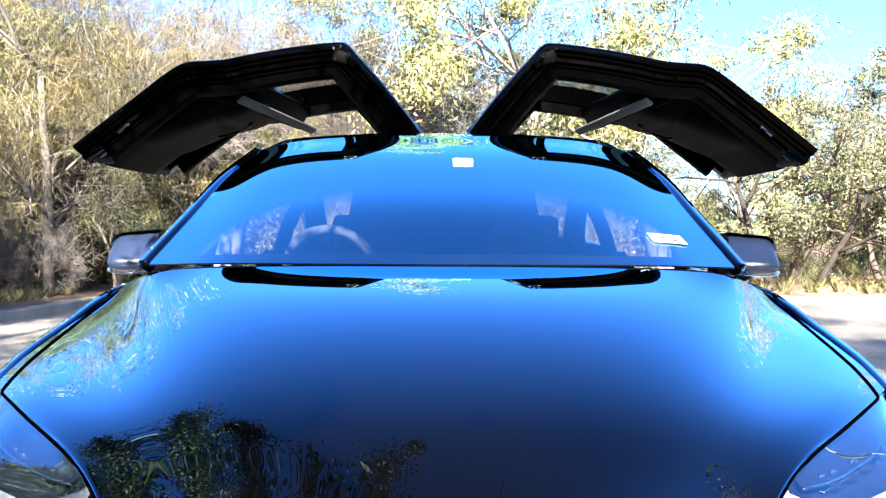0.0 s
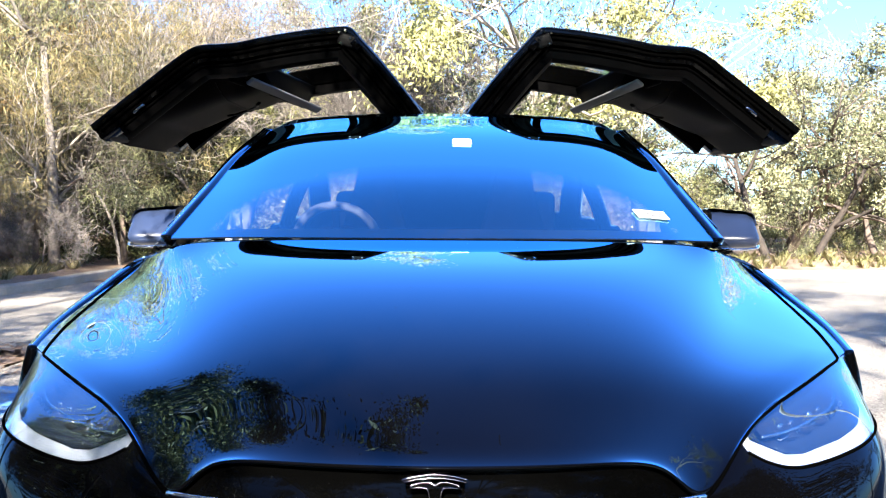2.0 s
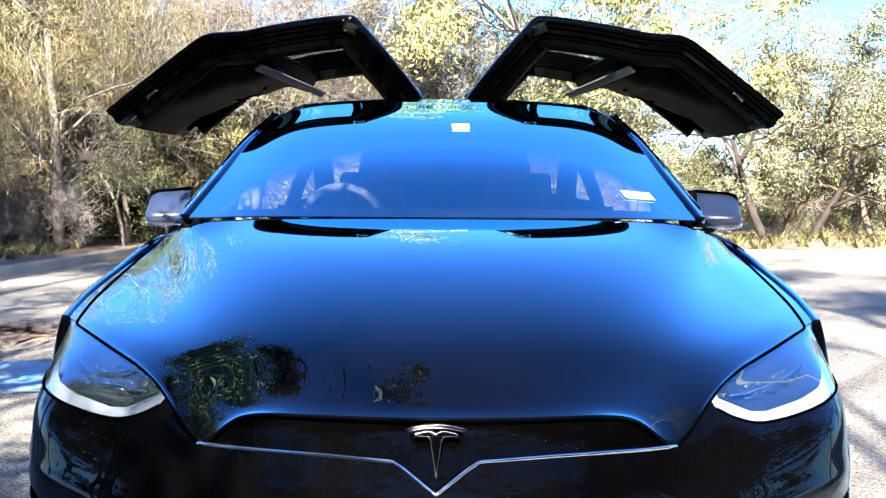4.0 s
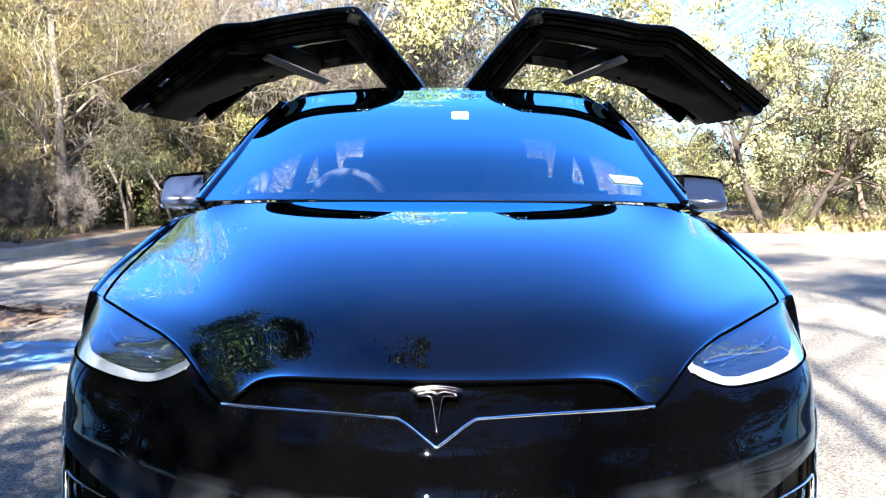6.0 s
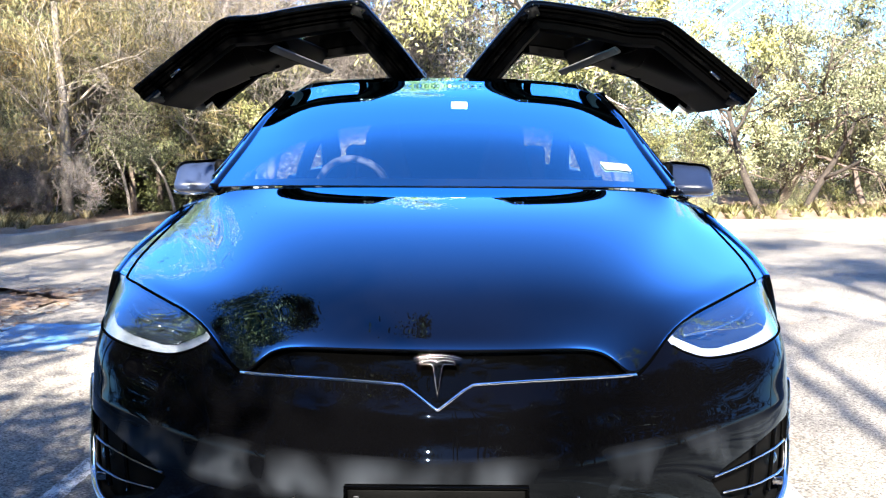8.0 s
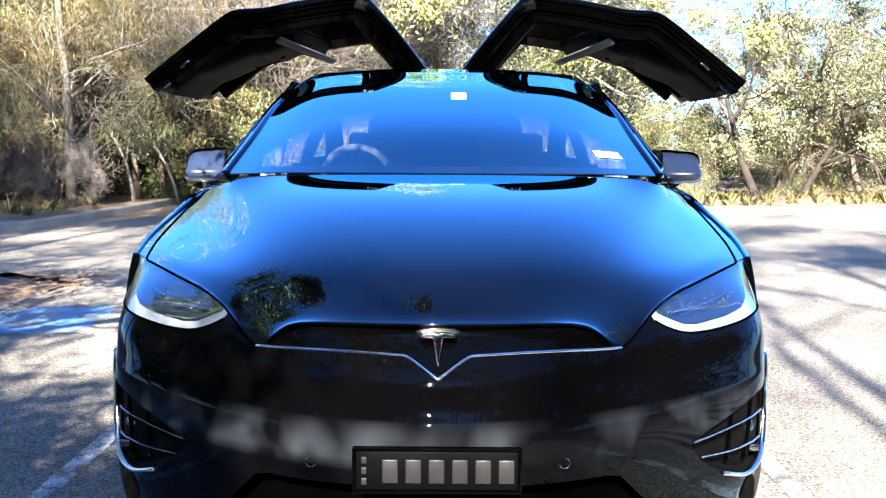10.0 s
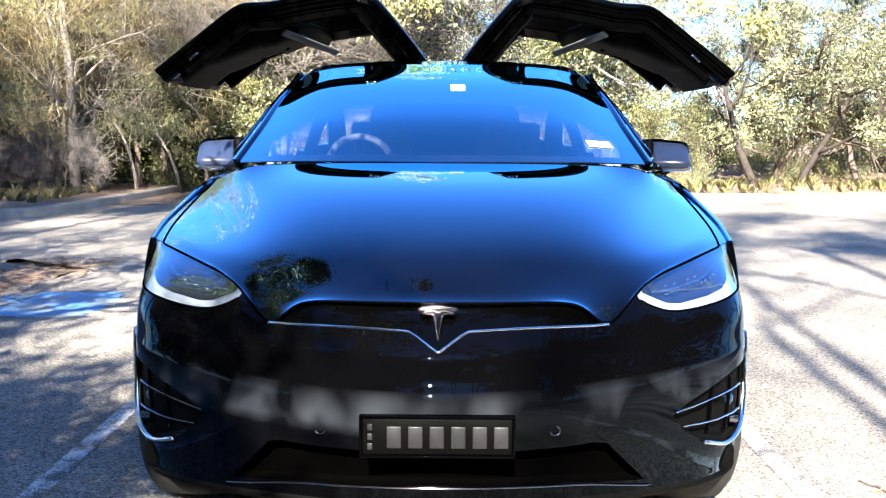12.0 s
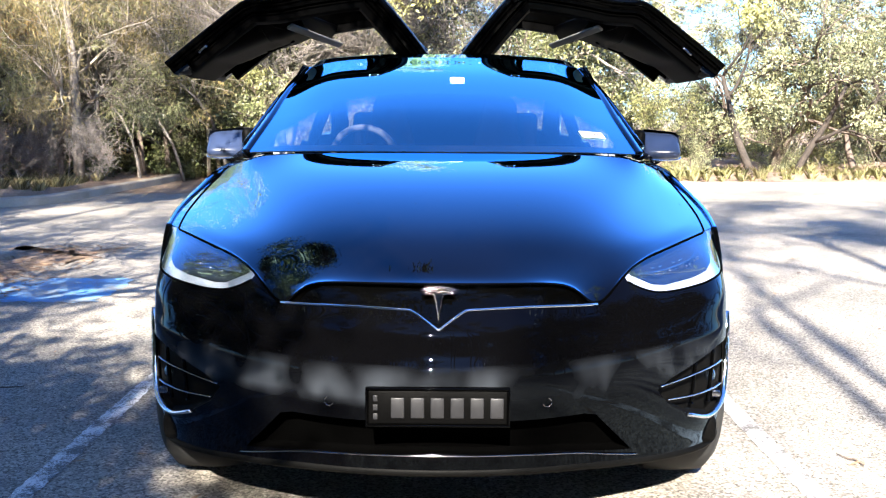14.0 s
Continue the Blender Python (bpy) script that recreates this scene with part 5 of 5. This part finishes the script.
for x, y, k in ((-8.6, 15.0, 0.8), (-7.0, 15.6, 0.7), (-9.8, 14.8, 1.0), (-11.6, 14.2, 1.1), (-6.4, 18.6, 0.9), (-4.0, 17.0, 0.6), (-2.4, 17.4, 0.7), (-5.6, 17.0, 0.5)):
    plant(shrub_b, x, y, k)
# middle, over the car's roof: olive gums with gaps
for x, y, k in ((-1.2, 21, 1.0), (0.8, 20, 1.05), (2.2, 22.5, 0.95), (-0.2, 25, 1.1), (3.6, 26, 0.85)):
    plant(gum_a, x, y, k)
for x, y, k in ((1.6, 18.6, 0.9), (-1.6, 18.8, 0.8), (3.4, 19.6, 0.72), (0.2, 22.6, 0.9)):
    plant(gum_b, x, y, k)
# right: open gums with sky between, olive shrubs, dry grass
for x, y, k in ((5.2, 22.5, 0.8), (8.2, 22.0, 0.72), (15.5, 26, 1.0)):
    plant(gum_b, x, y, k)
for x, y, k in ((7.2, 19.0, 0.75), (10.8, 19.8, 0.9), (17.5, 22, 1.0)):
    plant(gum_d, x, y, k)
for x, y, k in ((2.8, 18.4, 0.9),):
    plant(gum_c, x, y, k * 0.8)
for x, y, k in ((5.0, 17.2, 0.6), (7.4, 19.0, 0.7), (8.2, 19.2, 0.7), (9.2, 19.8, 0.8), (4.0, 16.8, 0.8), (10.8, 18.8, 0.6), (7.8, 22, 1.0), (13.4, 20, 0.8), (2.4, 16.9, 0.8), (12.0, 19.2, 0.6), (14.5, 22, 1.0), (0.8, 17.0, 0.8), (9.6, 23, 1.0), (16.5, 19.5, 0.9)):
    plant(shrub_a if (x * 10) % 3 < 1.2 else shrub_c, x, y, k * U(0.6, 1.0))
for x, y, k in ((11.0, 22.4, 0.9), (15.8, 23.5, 1.1)):
    plant(gum_b if k < 0.96 else gum_d, x, y, k)
for x, y, k in ((5.6, 19.4, 0.8), (8.8, 18.2, 0.7), (12.4, 18.0, 0.75), (10.2, 21.0, 0.9), (3.2, 18.0, 0.7), (14.6, 19.6, 0.8), (7.6, 20.2, 0.9)):
    plant(gum_d if 5 < x < 11 else gum_c, x, y, k * (0.75 if 5 < x < 11 else 0.8))
for i in range(26):
    plant(shrub_b, -15 + 11.5 * (i + U(0, 1)) / 26, U(17, 20), U(0.8, 1.4))
for i in range(5):
    plant(bare_a, -13 + 12 * (i + U(0, 1)) / 5, U(16.5, 20), U(0.7, 1.0))
shade_a = make_tree(59, "bush_tree", "leafy tree with a shady canopy over bare stems", "tree", DARK_BARK, LEAF_DARK, 6.0, 0.09, 24000, 0.10, width=0.4, blob=0.27, group=G, first=0.45, spread=0.9, lean=0.2)
for x, y, k in ((-8.4, 17.6, 0.6), (-5.0, 19.2, 0.6), (-12.6, 16.2, 0.6), (-3.2, 20.0, 0.6)):
    plant(shade_a, x, y, k)
for x, y, k in ((-2.6, 16.4, 1.1), (-1.7, 16.0, 1.15), (-0.8, 16.6, 1.2), (0.3, 16.4, 1.15), (1.2, 16.2, 1.2), (2.0, 16.6, 1.15), (2.9, 16.4, 1.0)):
    plant(shrub_c, x, y, k)
# further bush that closes the view
for i in range(34):
    x = -34 + 70 * (i + U(0.1, 0.9)) / 34
    plant((gum_c, gum_b, gum_c, gum_a)[i % 4], x, U(27, 40), U(0.75, 1.15) * 0.6)
for i in range(40):
    x = -22 + 46 * (i + U(0.1, 0.9)) / 40
    plant((shrub_b, shrub_a, shrub_b)[i % 3], x, U(21, 27), U(1.1, 1.7) * (0.6 if x > 2 else 1.0))
for i in range(16):
    x = -17 + 16 * (i + U(0.1, 0.9)) / 16
    plant((gum_c, shrub_b)[i % 2], x, U(16.5, 24), U(0.9, 1.2) * (0.7 if i % 2 == 0 else 1.3))
# tall gums behind the camera, whose shadows lie on the bays
for x, y, k in ((-14.6, -10, 0.8), (-12.5, 0.5, 0.6)):
    plant(tall_a, x, y, k)
slender_a = make_tree(64, "slender_gum", "slender eucalypt with a long thin bare trunk", "tree", BARK, LEAF_OLIVE, 17.0, 0.085, 8500, 0.13, blob=0.32, dense=90, group="tall gums", lean=0.01, first=0.85, levels=3, spread=0.8, wobble=0.012, upright=True)
compact_a = make_tree(68, "slender_gum", "slender eucalypt with a small leafy crown", "tree", BARK, LEAF_OLIVE, 21.0, 0.10, 9000, 0.13, blob=0.3, dense=150, group="tall gums", lean=0.01, first=0.75, forks=4, levels=2, spread=0.9, wobble=0.012, upright=True, reach=0.42)
plant(compact_a, 2.5, -8.7, 0.95, 250)
plant(compact_a, 3.4, -9.3, 1.0, 100)
thin_a = make_tree(66, "slender_gum", "slender eucalypt with a long thin bare trunk", "tree", BARK, LEAF_OLIVE, 20.0, 0.09, 2200, 0.12, blob=0.3, dense=60, group="tall gums", lean=0.01, first=0.85, levels=2, spread=0.7, wobble=0.012, upright=True)
plant(thin_a, 1.25, -9.8, 1.0, 20)
plant(thin_a, 1.00, -10.6, 1.0, 140)
# unseen trees, added to throw dappled shade on nose and left ground
plant(slender_a, -0.9, -13.4, 1.0, 75)
plant(slender_a, -5.3, -3.6, 0.52, 200)
plant(slender_a, -6.9, -2.6, 0.56, 310)
plant(slender_a, -8.6, -1.8, 0.54, 20)
plant(shade_a, -8.3, -5.2, 1.5, 200)
plant(shade_a, -6.9, 0.4, 1.1, 80, tall=1.45)
plant(dense_a, -10.8, 0.2, 1.1, 0)
plant(limb_a, 6.3, 17.3, 0.8, 150)
plant(limb_a, 7.3, 17.8, 0.72, 20)
for x, y, k in ((-5.9, -7.4, 1.0), (-7.6, -6.4, 1.05), (-6.6, -5.0, 1.05)):
    plant(compact_a, x, y, k)
plant(gum_a, -6.5, -4.2, 0.95, 20)
plant(gum_a, -4.4, -2.4, 0.8, 130)
# unseen shrub, stretched tall to throw twig shadows on the bumper
plant(bare_a, -1.1, -13.0, 0.6, 30, tall=2.5)
for x, y, k in ((-6.7, 15.9, 0.42), (-7.9, 16.4, 0.45), (-4.9, 17.2, 0.45), (-9.6, 15.4, 0.42)):
    plant(thin_a, x, y, k)
for x, y, k in ((-6.1, 17.0, 0.75), (-5.0, 17.8, 0.7), (-7.2, 16.2, 0.7), (-4.2, 18.4, 0.6), (-8.4, 15.8, 0.6)):
    plant(limb_a, x, y, k)
for i in range(16):
    plant((gum_c, gum_b, gum_a)[i % 3], -20 + 40 * i / 15 + U(-1, 1), U(-27, -21), U(0.9, 1.3))
# dense unseen bush behind the camera, added to shade the bays before the car
for x, y, k in ((-6.0, -5.6, 0.6), (-4.7, -4.8, 0.5), (-4.3, -6.4, 0.56), (-3.1, -5.0, 0.5), (-3.9, -5.0, 0.52), (-3.0, -6.0, 0.54), (-3.7, -6.2, 0.56), (-2.4, -6.6, 0.55), (-3.25, -6.2, 0.62), (-3.2, -5.6, 0.6), (-2.9, -7.8, 0.66), (-2.5, -5.0, 0.48), (-7.2, -7.5, 0.6), (-9.5, -6.6, 0.7), (1.6, -15.6, 1.0), (-1.5, -14.4, 0.9), (5.0, -15.6, 1.2), (8.5, -15.0, 1.2), (12, -14.0, 1.2), (-12, -5, 0.9), (15.5, -9, 1.2), (18, -2, 1.2), (-16, 1, 1.0)):
    plant(dense_a, x, y, k)
# more unseen trees, added to block open sky and darken what the paint mirrors
for x, y, k, tall in ((-2.6, -9.2, 0.66, 0.9), (-0.6, -10.6, 0.66, 0.9), (-4.2, -8.6, 0.74, 0.95), (-5.6, -8.2, 0.8, 0.9), (-7.4, -9.0, 1.0, 1.0), (-10.2, -4.4, 0.8, 0.8), (-12, -5.5, 1.0, 0.9), (-13, -9, 1.0, 1.0), (-10.6, -10, 1.0, 0.8), (-8.6, -6.4, 0.7, 0.8), (-8.8, -11, 0.9, 0.8), (-5.6, -13, 0.9, 0.9), (6.4, -9.5, 0.85, 1.7), (8.5, -6.0, 0.85, 1.6), (10.5, -2.5, 0.9, 1.5)):
    plant(dense_a, x, y, k, tall=tall)
# unseen shrub row, added to darken the horizon mirrored in the bumper
for i in range(34):
    plant(shrub_b, -33 + 2 * i + U(-0.6, 0.6), U(-29, -25), U(1.7, 2.4))
for x, y, k in ((9.8, 6.5, 0.9),):
    plant(tall_a, x, y, k)
for i in range(6):
    plant((gum_c, gum_b)[i % 2], -16 + U(-2, 2), -12 + 4 * i, U(0.9, 1.2))
    plant((gum_b, gum_d)[i % 2], 18 + U(-2, 2), -12 + 4 * i, U(0.9, 1.2))


# ---------------------------------------------------------------- grass and litter


def tufts(name, spots, blades, height, mat, label, seed):
    """Tussocks of thin bent blades."""
    rng = np.random.default_rng(seed)
    vs = []
    for x, y, z, k in spots:
        a = rng.uniform(0, 2 * np.pi, blades)
        r = rng.uniform(0, 0.10, blades) * k
        h = height * k * rng.uniform(0.5, 1.2, blades)
        lean = rng.uniform(0.1, 0.8, blades) * h
        d = np.stack([np.cos(a), np.sin(a)], 1)
        base = np.column_stack([x + d[:, 0] * r, y + d[:, 1] * r, np.full(blades, z)])
        mid = base + np.column_stack([d * (lean * 0.4)[:, None], h * 0.6])
        tip = base + np.column_stack([d * lean[:, None], h])
        w = np.column_stack([-d[:, 1], d[:, 0], np.zeros(blades)]) * 0.0016 * (0.5 + k)
        vs.append(np.stack([base - w, base + w, mid + w * 0.7, tip, mid - w * 0.7], axis=1).reshape(-1, 3))
    v = np.vstack(vs)
    ob = quick_mesh(name, v, np.arange(len(v)).reshape(-1, 5), mat, None)
    return tagged(ob, label, "grass", kind="stuff")


GRASS = varied("green_grass", (0.15, 0.15, 0.05), (0.38, 0.36, 0.16), 0.6, 0.7, 8.0, 0.0, island=0.8)
tufts("grass", [(U(2.5, 16), 15.5 + abs(U(-1, 1)) * 3.4, 0.10, U(0.10, 0.38)) for _ in range(520)], 34, 0.62, GRASS, "yellow-green tussock grass along the verge", 61)
tufts("dry_grass", [(U(-7.4, -6.2), U(12.0, 14.6), 0.10, U(0.25, 0.65)) for _ in range(60)] + [(U(-14, -8), U(11, 13), 0.10, U(0.2, 0.6)) for _ in range(90)] + [(U(2, 16), U(15.5, 19), 0.10, U(0.2, 0.7)) for _ in range(90)] + [(U(-5.5, -4.4), U(1, 5.3), 0.13, U(0.15, 0.4)) for _ in range(26)], 80, 0.34, STRAW, "dry straw-coloured tussock grass", 62)


def litter(name, count, area, size, mat, label, seed, z=0.006):
    rng = np.random.default_rng(seed)
    x0, x1, y0, y1 = area
    c = np.column_stack([rng.uniform(x0, x1, count), rng.uniform(y0, y1, count), np.full(count, z)])
    a = rng.uniform(0, 2 * np.pi, count)
    d = np.column_stack([np.cos(a), np.sin(a), rng.normal(0, 0.12, count)])
    e = np.column_stack([-np.sin(a), np.cos(a), rng.normal(0, 0.12, count)])
    l = (size * rng.uniform(0.5, 1.5, count))[:, None]
    v = np.stack([c - d * l * 0.5, c + e * l * 0.13, c + d * l * 0.5, c - e * l * 0.13], axis=1)
    v[:, :, 2] = np.maximum(v[:, :, 2], z - 0.003) + 0.002
    ob = quick_mesh(name, v.reshape(-1, 3), np.arange(count * 4).reshape(-1, 4), mat, None)
    return tagged(ob, label, "leaf litter", kind="stuff")


litter("fallen_leaves", 1600, (-4.0, -3.1, 2.6, 7.0), 0.07, LITTER, "brown gum leaves fallen along the kerb", 71)
litter("fallen_leaves", 500, (-4, 5, -1, 9), 0.06, LITTER, "scattered dry gum leaves on asphalt", 72)
litter("fallen_leaves", 2500, (-14, -6.2, 11.2, 15.5), 0.09, LITTER, "thick brown leaf litter under the bush", 73, 0.13)
litter("fallen_leaves", 2500, (1, 15, 15.4, 18), 0.09, LITTER, "brown leaf litter on the verge", 74, 0.13)


def twig(x, y, turn, length):
    rng = np.random.default_rng(int(abs(x * 91 + y * 37)))
    n = 6
    p = np.column_stack([np.linspace(0, length, n), np.cumsum(rng.normal(0, 0.012, n)), np.full(n, 0.008)])
    ob = pipe("twig", p, np.linspace(0.006, 0.002, n), DARK_BARK, sides=5)
    ob.location, ob.rotation_euler = (x, y, 0), (0, 0, radians(turn))
    return tagged(ob, "thin dry twig lying on asphalt", "twig", "twigs on the ground")


for x, y, a, l in ((1.62, 0.55, 70, 0.10), (1.95, 0.85, 120, 0.14), (-1.75, 0.55, 95, 0.16), (-1.9, 0.45, 20, 0.2), (1.6, 0.95, 130, 0.12), (-0.75, 0.35, 15, 0.22), (2.6, 2.2, 40, 0.12), (-2.2, 1.9, 10, 0.2), (0.55, -0.2, 60, 0.15), (1.8, 0.15, 85, 0.13)):
    twig(x, y, a, l)

# low weathered sign board on two posts beyond the verge
sign = thing("sign_board", "low weathered grey-green sign board on two posts", "sign", at=(11.4, 17.6, 0.1))
block("board", (1.35, 0.05, 0.36), (0, 0, 0.58), SIGN_GREY, sign, bevel=0.01)
for x in (-0.6, 0.6):
    block("post", (0.09, 0.09, 0.78), (x, 0.07, 0.37), DARK_BARK, sign, bevel=0.01)
# fallen log beside it
log = pipe("log", [(9.0, 17.2, 0.2), (9.5, 17.3, 0.22), (10.1, 17.25, 0.2)], [0.07, 0.08, 0.06], BARK, sides=9)
tagged(log, "pale fallen log on dry ground", "log")
